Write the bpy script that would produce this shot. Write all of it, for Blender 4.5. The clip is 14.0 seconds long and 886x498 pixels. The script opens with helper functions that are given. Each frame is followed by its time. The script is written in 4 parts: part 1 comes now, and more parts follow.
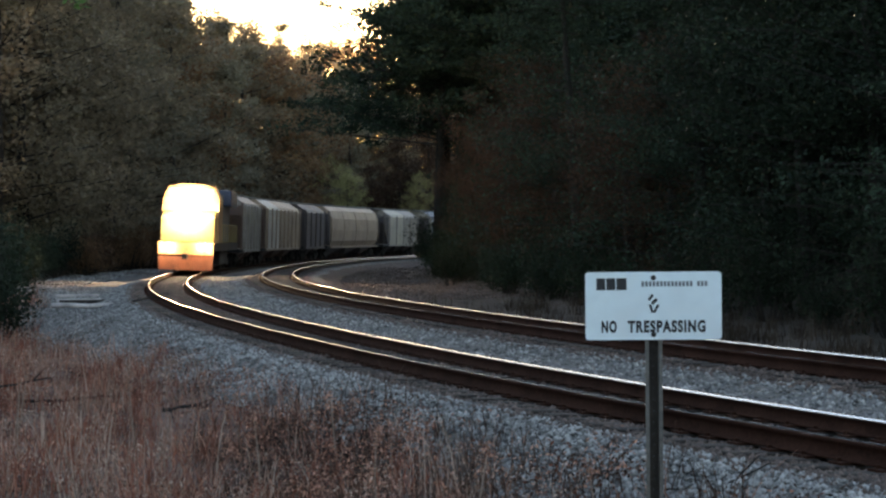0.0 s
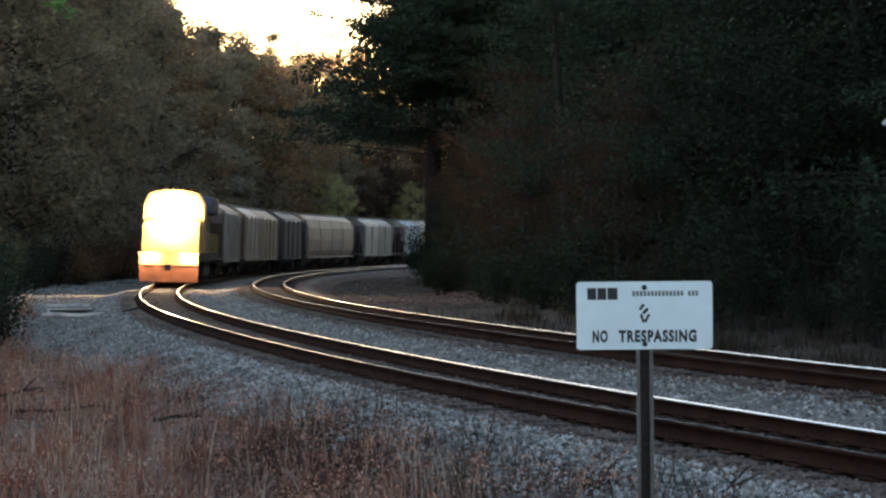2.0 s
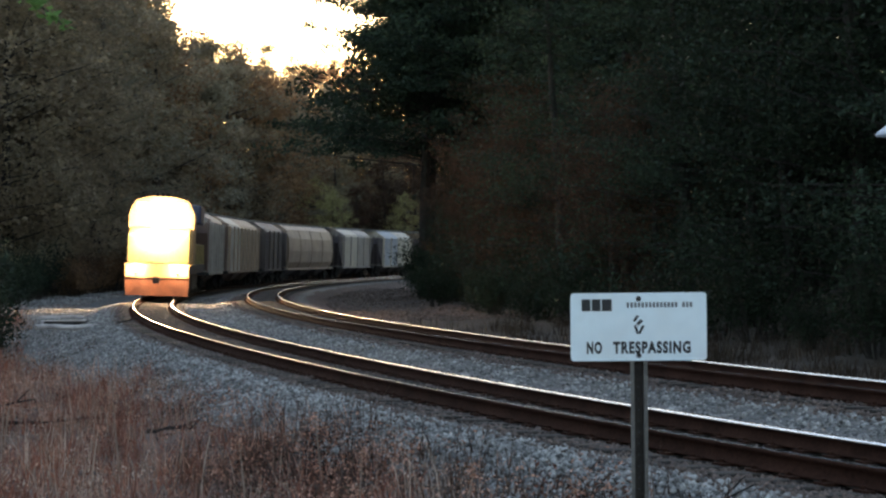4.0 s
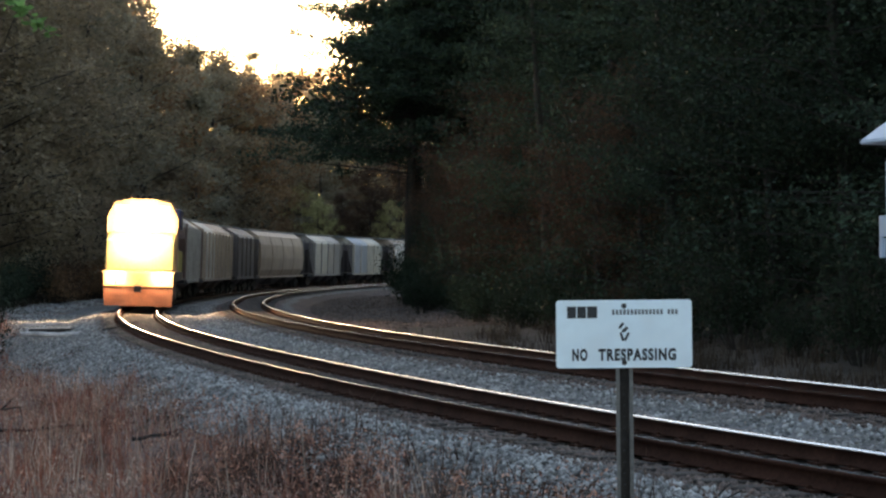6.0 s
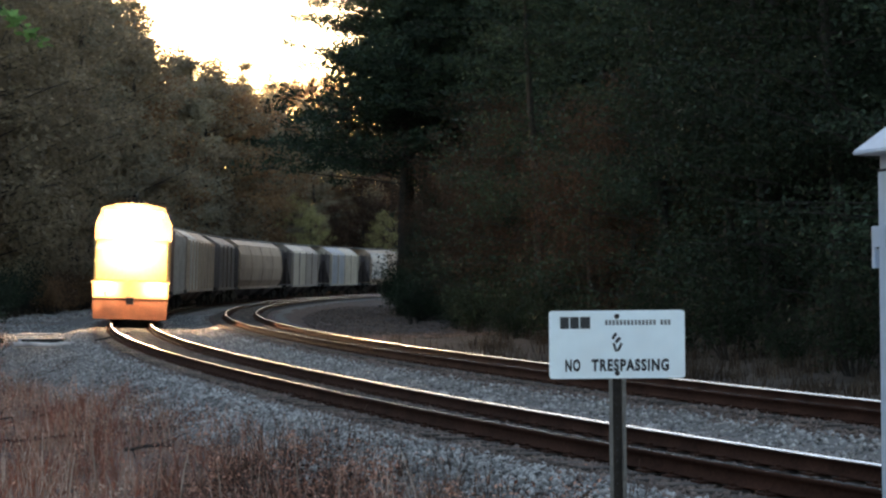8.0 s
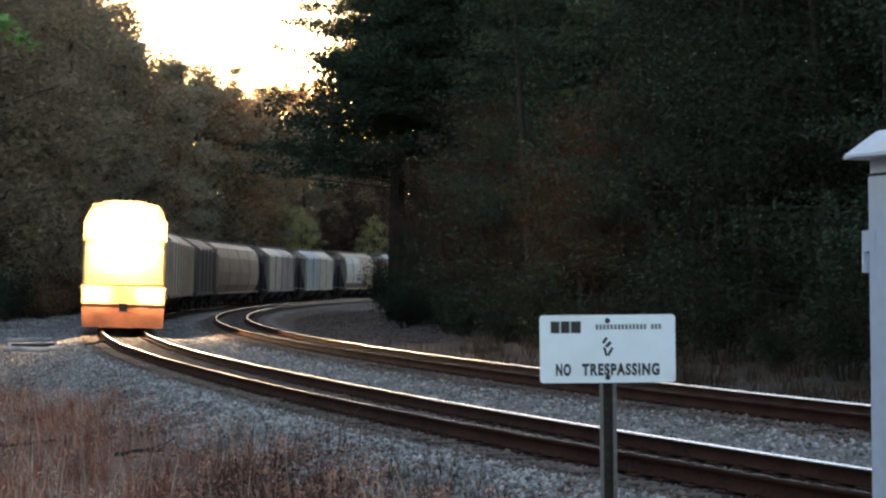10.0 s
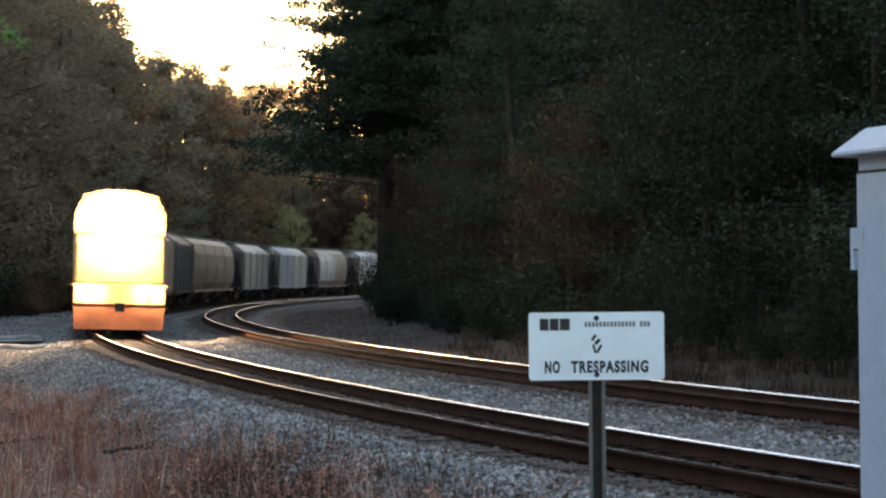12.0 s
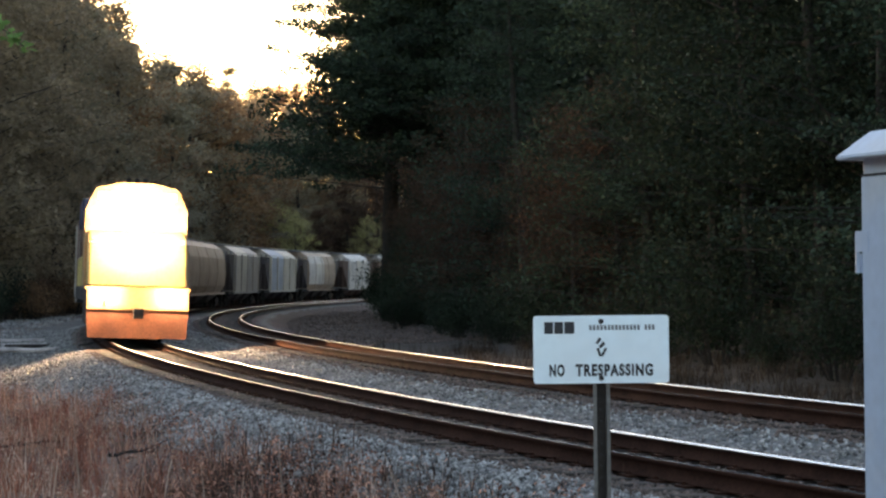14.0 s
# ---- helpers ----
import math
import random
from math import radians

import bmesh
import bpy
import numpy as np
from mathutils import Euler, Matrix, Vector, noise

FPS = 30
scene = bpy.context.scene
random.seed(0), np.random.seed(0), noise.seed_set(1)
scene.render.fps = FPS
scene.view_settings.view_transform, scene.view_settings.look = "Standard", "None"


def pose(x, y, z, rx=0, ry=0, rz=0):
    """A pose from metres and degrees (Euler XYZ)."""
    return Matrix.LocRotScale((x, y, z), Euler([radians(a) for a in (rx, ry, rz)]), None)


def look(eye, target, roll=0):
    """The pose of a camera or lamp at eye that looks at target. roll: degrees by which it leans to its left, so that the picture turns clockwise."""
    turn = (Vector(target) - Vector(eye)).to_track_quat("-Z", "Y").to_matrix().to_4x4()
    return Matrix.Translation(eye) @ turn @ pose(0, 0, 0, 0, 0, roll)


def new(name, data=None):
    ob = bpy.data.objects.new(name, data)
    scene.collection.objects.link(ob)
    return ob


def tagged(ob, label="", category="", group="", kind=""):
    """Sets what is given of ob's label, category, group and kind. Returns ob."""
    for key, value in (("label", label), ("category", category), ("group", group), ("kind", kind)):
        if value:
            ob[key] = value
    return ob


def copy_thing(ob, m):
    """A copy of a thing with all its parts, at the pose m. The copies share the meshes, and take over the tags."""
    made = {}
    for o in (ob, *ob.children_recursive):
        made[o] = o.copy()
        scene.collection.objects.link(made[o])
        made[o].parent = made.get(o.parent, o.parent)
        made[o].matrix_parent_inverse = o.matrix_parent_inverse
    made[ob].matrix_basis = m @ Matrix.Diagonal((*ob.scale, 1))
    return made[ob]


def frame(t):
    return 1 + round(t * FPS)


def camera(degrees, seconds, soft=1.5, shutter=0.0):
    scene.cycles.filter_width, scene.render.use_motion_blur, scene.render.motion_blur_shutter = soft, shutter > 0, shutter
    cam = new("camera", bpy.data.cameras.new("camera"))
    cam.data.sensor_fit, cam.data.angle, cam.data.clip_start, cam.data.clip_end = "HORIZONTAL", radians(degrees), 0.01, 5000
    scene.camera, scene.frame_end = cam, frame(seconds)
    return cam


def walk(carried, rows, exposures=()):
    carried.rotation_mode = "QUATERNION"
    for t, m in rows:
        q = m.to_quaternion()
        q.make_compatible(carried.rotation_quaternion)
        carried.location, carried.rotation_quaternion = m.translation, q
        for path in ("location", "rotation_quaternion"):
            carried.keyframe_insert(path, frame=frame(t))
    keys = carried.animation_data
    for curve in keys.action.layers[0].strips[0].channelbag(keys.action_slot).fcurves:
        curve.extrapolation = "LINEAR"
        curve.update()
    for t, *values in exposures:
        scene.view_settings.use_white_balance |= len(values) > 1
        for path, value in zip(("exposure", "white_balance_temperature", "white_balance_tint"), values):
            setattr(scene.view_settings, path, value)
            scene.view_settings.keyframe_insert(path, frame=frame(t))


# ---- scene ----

# ---------------------------------------------------------------- camera
EYE = (0.0, 0.0, 1.725)
cam = camera(27.53, 14.0, soft=2.4)
# seconds, degrees to the left, degrees upwards, lean
TURNS = [(0, 0.000, -0.349, -0.529), (0.5, -0.072, -0.268, -0.542), (1, -0.143, -0.190, -0.530), (1.5, -0.224, -0.113, -0.540),
         (2, -0.287, -0.045, -0.535), (2.5, -0.357, 0.039, -0.534), (3, -0.411, 0.120, -0.534), (5.5, -0.778, 0.514, -0.558),
         (6, -0.934, 0.539, -0.553), (6.5, -0.932, 0.657, -0.535), (7, -1.045, 0.716, -0.544), (7.5, -1.153, 0.763, -0.558),
         (8, -1.159, 0.867, -0.534), (10.5, -1.551, 1.004, -0.535), (11, -1.621, 1.006, -0.544), (11.5, -1.679, 1.013, -0.554),
         (12, -1.803, 0.917, -0.548), (12.5, -1.683, 0.992, -0.547), (13, -1.671, 1.013, -0.559), (13.5, -1.675, 1.019, -0.560),
         (14, -1.660, 1.023, -0.560)]
walk(cam, [(t, pose(*EYE, 90 + up, 0, left) @ pose(0, 0, 0, 0, 0, lean)) for t, left, up, lean in TURNS],
     exposures=[(0, 3.02, 7750, 20), (7, 3.13, 7900, 21.5), (14, 3.25, 8050, 23)])

# ---------------------------------------------------------------- sky and sun
SUN_LEFT, SUN_UP = 12.0, 4.0
world = bpy.data.worlds.new("world")
scene.world = world
world.use_nodes = True
wn = world.node_tree
sky = wn.nodes.new("ShaderNodeTexSky")
sky.sky_type, sky.sun_disc = "NISHITA", False
sky.sun_elevation, sky.sun_rotation = radians(SUN_UP), radians(-SUN_LEFT)
sky.air_density, sky.dust_density, sky.ozone_density = 1.0, 0.7, 1.8
wn.links.new(sky.outputs[0], wn.nodes["Background"].inputs[0])
wn.nodes["Background"].inputs[1].default_value = 0.12
sun = new("sun", bpy.data.lights.new("sun", "SUN"))
sun.data.energy, sun.data.angle, sun.data.color = 3.0, radians(0.6), (1.0, 0.78, 0.5)
sun.matrix_world = look((0, 0, 50), (40 * math.sin(radians(SUN_LEFT)), -40 * math.cos(radians(SUN_LEFT)), 50 - 40 * math.tan(radians(SUN_UP))))


# ---------------------------------------------------------------- materials
def material(name, base, rough=0.8, metal=0.0, vary=0.25, scale=3.0, fine=40.0, bump=0.3, bump_scale=30.0, second=None,
             island=0.0, per_object=0.0, bump_dist=0.02, spots=0.5):
    """A surface with broad stains, fine grain and relief."""
    m = bpy.data.materials.new(name)
    m.use_nodes = True
    nt = m.node_tree
    link, add = nt.links.new, nt.nodes.new
    b = nt.nodes["Principled BSDF"]
    b.inputs["Roughness"].default_value, b.inputs["Metallic"].default_value = rough, metal
    co = add("ShaderNodeTexCoord")
    n1, n2 = add("ShaderNodeTexNoise"), add("ShaderNodeTexNoise")
    n1.inputs["Scale"].default_value, n1.inputs["Detail"].default_value = scale, 5
    n2.inputs["Scale"].default_value, n2.inputs["Detail"].default_value = fine, 3
    link(co.outputs["Object"], n1.inputs["Vector"])
    link(co.outputs["Object"], n2.inputs["Vector"])
    mix = add("ShaderNodeMix")
    mix.data_type = "RGBA"
    ramp = add("ShaderNodeMapRange")
    ramp.inputs["From Min"].default_value, ramp.inputs["From Max"].default_value = spots - 0.15, spots + 0.2
    link(n1.outputs["Fac"], ramp.inputs["Value"])
    link(ramp.outputs[0], mix.inputs["Factor"])
    second = second or tuple(c * (1 - vary * 1.6) for c in base)
    mix.inputs["A"].default_value, mix.inputs["B"].default_value = (*base, 1), (*second, 1)
    hsv = add("ShaderNodeHueSaturation")
    link(mix.outputs["Result"], hsv.inputs["Color"])
    val = add("ShaderNodeMapRange")
    val.inputs["From Min"].default_value, val.inputs["From Max"].default_value = 0.3, 0.7
    val.inputs["To Min"].default_value, val.inputs["To Max"].default_value = 1 - vary, 1 + vary
    link(n2.outputs["Fac"], val.inputs["Value"])
    out = val.outputs[0]
    for amount, node, socket in ((island, "ShaderNodeNewGeometry", "Random Per Island"), (per_object, "ShaderNodeObjectInfo", "Random")):
        if amount:
            g, mr, mul = add(node), add("ShaderNodeMapRange"), add("ShaderNodeMath")
            mr.inputs["To Min"].default_value, mr.inputs["To Max"].default_value = 1 - amount, 1 + amount
            link(g.outputs[socket], mr.inputs["Value"])
            mul.operation = "MULTIPLY"
            link(out, mul.inputs[0])
            link(mr.outputs[0], mul.inputs[1])
            out = mul.outputs[0]
    link(out, hsv.inputs["Value"])
    link(hsv.outputs[0], b.inputs["Base Color"])
    if bump:
        n3, bp = add("ShaderNodeTexNoise"), add("ShaderNodeBump")
        n3.inputs["Scale"].default_value, n3.inputs["Detail"].default_value = bump_scale, 4
        link(co.outputs["Object"], n3.inputs["Vector"])
        bp.inputs["Strength"].default_value, bp.inputs["Distance"].default_value = bump, bump_dist
        link(n3.outputs["Fac"], bp.inputs["Height"])
        link(bp.outputs[0], b.inputs["Normal"])
    return m


def leafy(name, base, second, through_light=0.35, island=0.45, scale=0.35):
    m = material(name, base, rough=0.6, vary=0.3, scale=scale, fine=4.0, bump=0, second=second, island=island, per_object=0.25)
    nt = m.node_tree
    b = nt.nodes["Principled BSDF"]
    b.inputs["Specular IOR Level"].default_value = 0.08
    tr, mx = nt.nodes.new("ShaderNodeBsdfTranslucent"), nt.nodes.new("ShaderNodeMixShader")
    src = b.inputs["Base Color"].links[0].from_socket
    nt.links.new(src, tr.inputs["Color"])
    mx.inputs[0].default_value = through_light
    nt.links.new(b.outputs[0], mx.inputs[1])
    nt.links.new(tr.outputs[0], mx.inputs[2])
    nt.links.new(mx.outputs[0], nt.nodes["Material Output"].inputs["Surface"])
    return m


def glowing(name, colour, strength):
    m = bpy.data.materials.new(name)
    m.use_nodes = True
    b = m.node_tree.nodes["Principled BSDF"]
    b.inputs["Base Color"].default_value = (0.9, 0.9, 0.85, 1)
    b.inputs["Emission Color"].default_value, b.inputs["Emission Strength"].default_value = (*colour, 1), strength
    return m


M_SOIL = material("dry_soil", (0.17, 0.105, 0.082), 0.95, vary=0.4, scale=0.9, fine=14, bump=0.8, bump_scale=9, second=(0.085, 0.052, 0.042), bump_dist=0.06)
# darker ground from the inner verge outwards
M_DARK_SOIL = material("dark_soil", (0.05, 0.038, 0.03), 0.95, vary=0.4, scale=0.8, fine=12, bump=0.8, bump_scale=9, second=(0.03, 0.024, 0.019), bump_dist=0.06)
M_BALLAST = material("ballast_bed", (0.14, 0.135, 0.13), 0.9, vary=0.45, scale=0.9, fine=16, bump=1.0, bump_scale=14, second=(0.1, 0.095, 0.09), bump_dist=0.06)
M_TRACKBED = material("rust_stained_bed", (0.1, 0.062, 0.05), 0.95, vary=0.45, scale=1.1, fine=16, bump=1.0, bump_scale=14, second=(0.05, 0.037, 0.032), bump_dist=0.06)
M_STONE = material("granite_stone", (0.3, 0.285, 0.27), 0.9, vary=0.25, scale=1.2, fine=30, bump=0.2, second=(0.15, 0.14, 0.135), island=0.75)
M_RUSTSTONE = material("rust_stained_stone", (0.15, 0.105, 0.088), 0.95, vary=0.25, scale=1.5, fine=30, bump=0.2, second=(0.085, 0.058, 0.048), island=0.5)
# M_GRASS and M_STRAW are lightened and reddened to include the lens flare
M_GRASS = leafy("dry_grass_blades", (0.45, 0.245, 0.18), (0.27, 0.115, 0.08), 0.35, 0.85)
# darker, duller blades than M_GRASS
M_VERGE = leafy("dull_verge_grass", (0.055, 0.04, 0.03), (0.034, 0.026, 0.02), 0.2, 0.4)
M_STRAW = leafy("pale_straw", (0.58, 0.43, 0.35), (0.42, 0.29, 0.23), 0.35, 0.4)
M_RUSSET = leafy("russet_weed", (0.28, 0.1, 0.065), (0.18, 0.07, 0.052), 0.3, 0.5)
M_LITTER = leafy("dark_withered_leaves", (0.11, 0.066, 0.05), (0.05, 0.032, 0.027), 0.2, 0.6)
# inner-wood shade put into the green; the second tone paints gaps between boughs
M_PINE_SHADE = leafy("shaded_pine_needles", (0.042, 0.068, 0.044), (0.01, 0.017, 0.013), 0.22, 0.25, 0.55)
# needles raised and browned in colour to hold the haze over the outer wood
M_HAZEPINE = leafy("hazed_pine_needles", (0.27, 0.24, 0.175), (0.2, 0.17, 0.125), 0.42, 0.15)
# broad leaves darkened for the wood's shade in the same way
M_LEAF_SHADE = leafy("dark_shaded_leaves", (0.03, 0.046, 0.028), (0.009, 0.015, 0.01), 0.22, 0.25, 0.6)
# olive lightened for the same haze
M_HAZE_OLIVE = leafy("hazed_olive_leaves", (0.26, 0.21, 0.145), (0.2, 0.15, 0.105), 0.45, 0.18)
# colour lightened to make up for the shade these trees stand in
M_YELLOW = leafy("yellow_green_leaves", (0.4, 0.36, 0.17), (0.3, 0.26, 0.13), 0.45, 0.25)
M_FRESH = leafy("fresh_green_leaves", (0.22, 0.42, 0.14), (0.16, 0.32, 0.1), 0.5)
M_AUTUMN = leafy("turning_leaves", (0.25, 0.155, 0.085), (0.19, 0.1, 0.062), 0.45, 0.25)
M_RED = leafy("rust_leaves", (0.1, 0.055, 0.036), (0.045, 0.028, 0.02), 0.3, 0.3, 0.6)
M_BARK = material("bark", (0.026, 0.021, 0.018), 0.95, vary=0.35, scale=2, fine=18, bump=0.9, bump_scale=16, bump_dist=0.04)
M_RAILSIDE = material("rusty_rail", (0.05, 0.021, 0.014), 0.95, vary=0.3, scale=2, fine=25, bump=0.3)
for _m in (M_RAILSIDE,):
    _m.node_tree.nodes["Principled BSDF"].inputs["Specular IOR Level"].default_value = 0.08
M_RAILTOP = material("polished_rail_head", (0.68, 0.72, 0.77), 0.22, 1.0, vary=0.06, scale=1.0, fine=50, bump=0.05)
M_TIE = material("creosoted_wood", (0.045, 0.034, 0.028), 0.9, vary=0.35, scale=3, fine=30, bump=0.6, per_object=0.3)
M_LOG = material("weathered_log", (0.66, 0.57, 0.54), 0.9, vary=0.3, scale=3, fine=24, bump=0.5)
M_SIGN = material("sign_enamel", (0.8, 0.9, 0.94), 0.4, vary=0.03, scale=5, fine=20, bump=0.02, second=(0.74, 0.77, 0.78), spots=0.62)
M_INK = material("black_paint", (0.015, 0.016, 0.02), 0.5, vary=0.2, bump=0)
M_POST = material("galvanised_steel", (0.17, 0.16, 0.15), 0.7, 0.3, vary=0.2, scale=6, fine=40, bump=0.15, second=(0.14, 0.125, 0.11))
M_BOLT = material("dull_bolt", (0.05, 0.05, 0.05), 0.5, 0.7, bump=0.1)
M_CASE = material("painted_aluminium", (0.46, 0.55, 0.66), 0.45, 0.0, vary=0.05, scale=3, fine=25, bump=0.04, second=(0.55, 0.58, 0.6), spots=0.6)
M_DARKSTEEL = material("grimy_steel", (0.03, 0.027, 0.025), 0.8, vary=0.4, scale=2, fine=12, bump=0.3)
M_GLASS = material("dark_glass", (0.02, 0.025, 0.03), 0.06, 0.0, vary=0.1, bump=0)
# glass paled so that the panes merge into the headlamp glare
M_GLARE_GLASS = material("glare_glass", (0.3, 0.29, 0.26), 0.35, 0.0, vary=0.2, scale=4, fine=20, bump=0)
M_LOCO = material("navy_paint", (0.02, 0.035, 0.09), 0.4, vary=0.2, scale=1, fine=10, bump=0.05)
# red and orange put the fringe of the headlamp glare into the paint
M_GLARE_RED = material("glare_red_paint", (0.2, 0.06, 0.025), 0.7, vary=0.25, scale=2, fine=14, bump=0.1)
M_GLARE_ORANGE = material("glare_orange_paint", (0.5, 0.27, 0.12), 0.5, vary=0.15, scale=1, fine=10, bump=0.05)
M_LOCO2 = material("amber_paint", (0.62, 0.45, 0.16), 0.45, vary=0.15, scale=1, fine=10, bump=0.05)
M_DITCH = glowing("ditch_light_glow", (1.0, 0.8, 0.52), 200.0)
M_LAMP = glowing("headlamp_glow", (1.0, 0.8, 0.52), 800.0)


# ---------------------------------------------------------------- small helpers
def part(name, bm, mat, parent, label=""):
    me = bpy.data.meshes.new(name)
    bm.to_mesh(me)
    bm.free()
    me.materials.append(mat)
    ob = new(name, me)
    ob.parent = parent
    return tagged(ob, label)


def mesh_part(name, me, parent, label=""):
    ob = new(name, me)
    ob.parent = parent
    return tagged(ob, label)


def empty(name, m, label, category, group=""):
    ob = new(name)
    ob.matrix_basis = m
    return tagged(ob, label, category, group)


def box(bm, x0, x1, y0, y1, z0, z1, m=None):
    v = [bm.verts.new((x, y, z)) for x in (x0, x1) for y in (y0, y1) for z in (z0, z1)]
    for q in ((0, 1, 3, 2), (4, 6, 7, 5), (0, 4, 5, 1), (2, 3, 7, 6), (0, 2, 6, 4), (1, 5, 7, 3)):
        bm.faces.new([v[i] for i in q])
    if m is not None:
        bmesh.ops.transform(bm, matrix=m, verts=v)
    return v


def soft_box(x0, x1, y0, y1, z0, z1, r=0.02, seg=2):
    bm = bmesh.new()
    box(bm, x0, x1, y0, y1, z0, z1)
    bmesh.ops.bevel(bm, geom=bm.edges[:], offset=r, segments=seg, affect="EDGES", profile=0.6)
    return bm


def rod(bm, a, b, r0, r1=None, seg=8):
    a, b = Vector(a), Vector(b)
    d = b - a
    m = Matrix.Translation((a + b) / 2) @ d.to_track_quat("Z", "Y").to_matrix().to_4x4()
    return bmesh.ops.create_cone(bm, cap_ends=True, segments=seg, radius1=r0, radius2=r0 if r1 is None else r1, depth=d.length, matrix=m)["verts"]


def tube(bm, points, radii, seg=8, along_x=False):
    """One closed tapering tube through the points, its rings level or, along x, upright."""
    rings = []
    for p, r in zip(points, radii):
        ring = []
        for k in range(seg):
            c, w = r * math.cos(2 * math.pi * k / seg), r * math.sin(2 * math.pi * k / seg)
            ring.append(bm.verts.new((p[0], p[1] + c, p[2] + w) if along_x else (p[0] + c, p[1] + w, p[2])))
        rings.append(ring)
    for a, b in zip(rings, rings[1:]):
        for k in range(seg):
            bm.faces.new((a[k], a[(k + 1) % seg], b[(k + 1) % seg], b[k]))
    bm.faces.new(rings[0][::-1])
    bm.faces.new(rings[-1])
    bmesh.ops.recalc_face_normals(bm, faces=bm.faces[:])


def prism(bm, outline, x0, x1):
    """A closed outline of (y, z) drawn out along x."""
    a = [bm.verts.new((x0, y, z)) for y, z in outline]
    b = [bm.verts.new((x1, y, z)) for y, z in outline]
    n = len(outline)
    for i in range(n):
        bm.faces.new((a[i], a[(i + 1) % n], b[(i + 1) % n], b[i]))
    bm.faces.new(a[::-1])
    bm.faces.new(b)
    bmesh.ops.recalc_face_normals(bm, faces=bm.faces[:])


def from_arrays(name, verts, faces, mat):
    me = bpy.data.meshes.new(name)
    verts, faces = np.asarray(verts, np.float32), np.asarray(faces, np.int32)
    k = faces.shape[1]
    me.vertices.add(len(verts))
    me.vertices.foreach_set("co", verts.ravel())
    me.loops.add(faces.size)
    me.loops.foreach_set("vertex_index", faces.ravel())
    me.polygons.add(len(faces))
    me.polygons.foreach_set("loop_start", np.arange(0, faces.size, k, dtype=np.int32))
    me.update(calc_edges=True)
    me.materials.append(mat)
    return me


# ---------------------------------------------------------------- the line of the tracks
STEP = 0.5
S = np.arange(-90, 420, STEP)
BEND = np.where(S < 3.2, 0.0060, 0.0035) * np.clip((S + 45) / 15, 0, 1) * np.clip((330 - S) / 40, 0, 1)
HEAD = np.cumsum(BEND) * STEP
HEAD = HEAD - np.interp(0, S, HEAD) - 0.3266
LX, LY = np.cumsum(np.sin(HEAD)) * STEP, np.cumsum(np.cos(HEAD)) * STEP
LX, LY = LX - np.interp(0, S, LX) + 0.2302, LY - np.interp(0, S, LY) + 25.0
GAP = 4.8432       # from one track's middle to the other's
CANT = 0.0586      # the outer rail lies higher
HALF = 0.7525


def spot(s, d=0.0):
    """The place at s along the near track and d across it (positive: towards the inside of the bend), and the heading."""
    h = float(np.interp(s, S, HEAD))
    return float(np.interp(s, S, LX)) + d * math.cos(h), float(np.interp(s, S, LY)) - d * math.sin(h), h


def across(x, y):
    """Arc and offset of places in the plan, for arrays."""
    x, y = np.asarray(x, float), np.asarray(y, float)
    sx, sy, sh, ss = LX[::4], LY[::4], HEAD[::4], S[::4]
    out_s, out_d = np.empty(x.shape), np.empty(x.shape)
    flat_x, flat_y, fs, fd = x.ravel(), y.ravel(), out_s.ravel(), out_d.ravel()
    for i in range(0, len(flat_x), 4000):
        px, py = flat_x[i:i + 4000, None], flat_y[i:i + 4000, None]
        j = np.argmin((px - sx) ** 2 + (py - sy) ** 2, 1)
        dx, dy, h = px[:, 0] - sx[j], py[:, 0] - sy[j], sh[j]
        fs[i:i + 4000] = ss[j] + dx * np.sin(h) + dy * np.cos(h)
        fd[i:i + 4000] = dx * np.cos(h) - dy * np.sin(h)
    return fs.reshape(x.shape), fd.reshape(x.shape)


ROUGH = np.random.RandomState(3).rand(64, 64)


def rolling(x, y, size):
    u, v = np.asarray(x) / size, np.asarray(y) / size
    i, j = np.floor(u).astype(int), np.floor(v).astype(int)
    a, b = u - i, v - j
    a, b = a * a * (3 - 2 * a), b * b * (3 - 2 * b)
    r = ROUGH
    return ((r[i % 64, j % 64] * (1 - a) + r[(i + 1) % 64, j % 64] * a) * (1 - b) + (r[i % 64, (j + 1) % 64] * (1 - a) + r[(i + 1) % 64, (j + 1) % 64] * a) * b)


def edge(s):
    """How much farther out the gravel reaches at s than beside the sign."""
    return np.interp(s, [8, 22], [0.0, -1.9])


def ground_z(x, y):
    s, d = across(x, y)
    z = np.interp(d, [-300, -60, -38, -24, -17, -14, -9, -4.8, -3.9, -1.95, -1.4, -0.9, 0.9, 2.4, GAP - 1.4, GAP - 0.9, GAP + 0.9, GAP + 1.9, GAP + 3.6, 12, 16, 24, 33, 46, 60, 300],
                  [20, 17.0, 12.0, 2.0, 0.3, -0.2, -0.5, -0.82, -0.76, -0.2, -0.15, -0.165, -0.235, -0.28, -0.15, -0.165, -0.235, -0.27, -0.7, -0.75, -0.5, 0.6, 6.0, 14.0, 17.0, 18])
    # a wide gravel pad on the outer side, farther along
    z = np.where((d < -1.9) & (d > -9), np.maximum(z, np.interp(s, [18, 32], [-1.5, -0.42])), z)
    soil = np.clip((np.abs(d - GAP / 2) - 5.5) / 2.5, 0, 1)
    return z + soil * ((rolling(x, y, 2.3) - 0.5) * 0.22 + (rolling(x, y, 0.7) - 0.5) * 0.09) + (rolling(x, y, 0.9) - 0.5) * 0.05


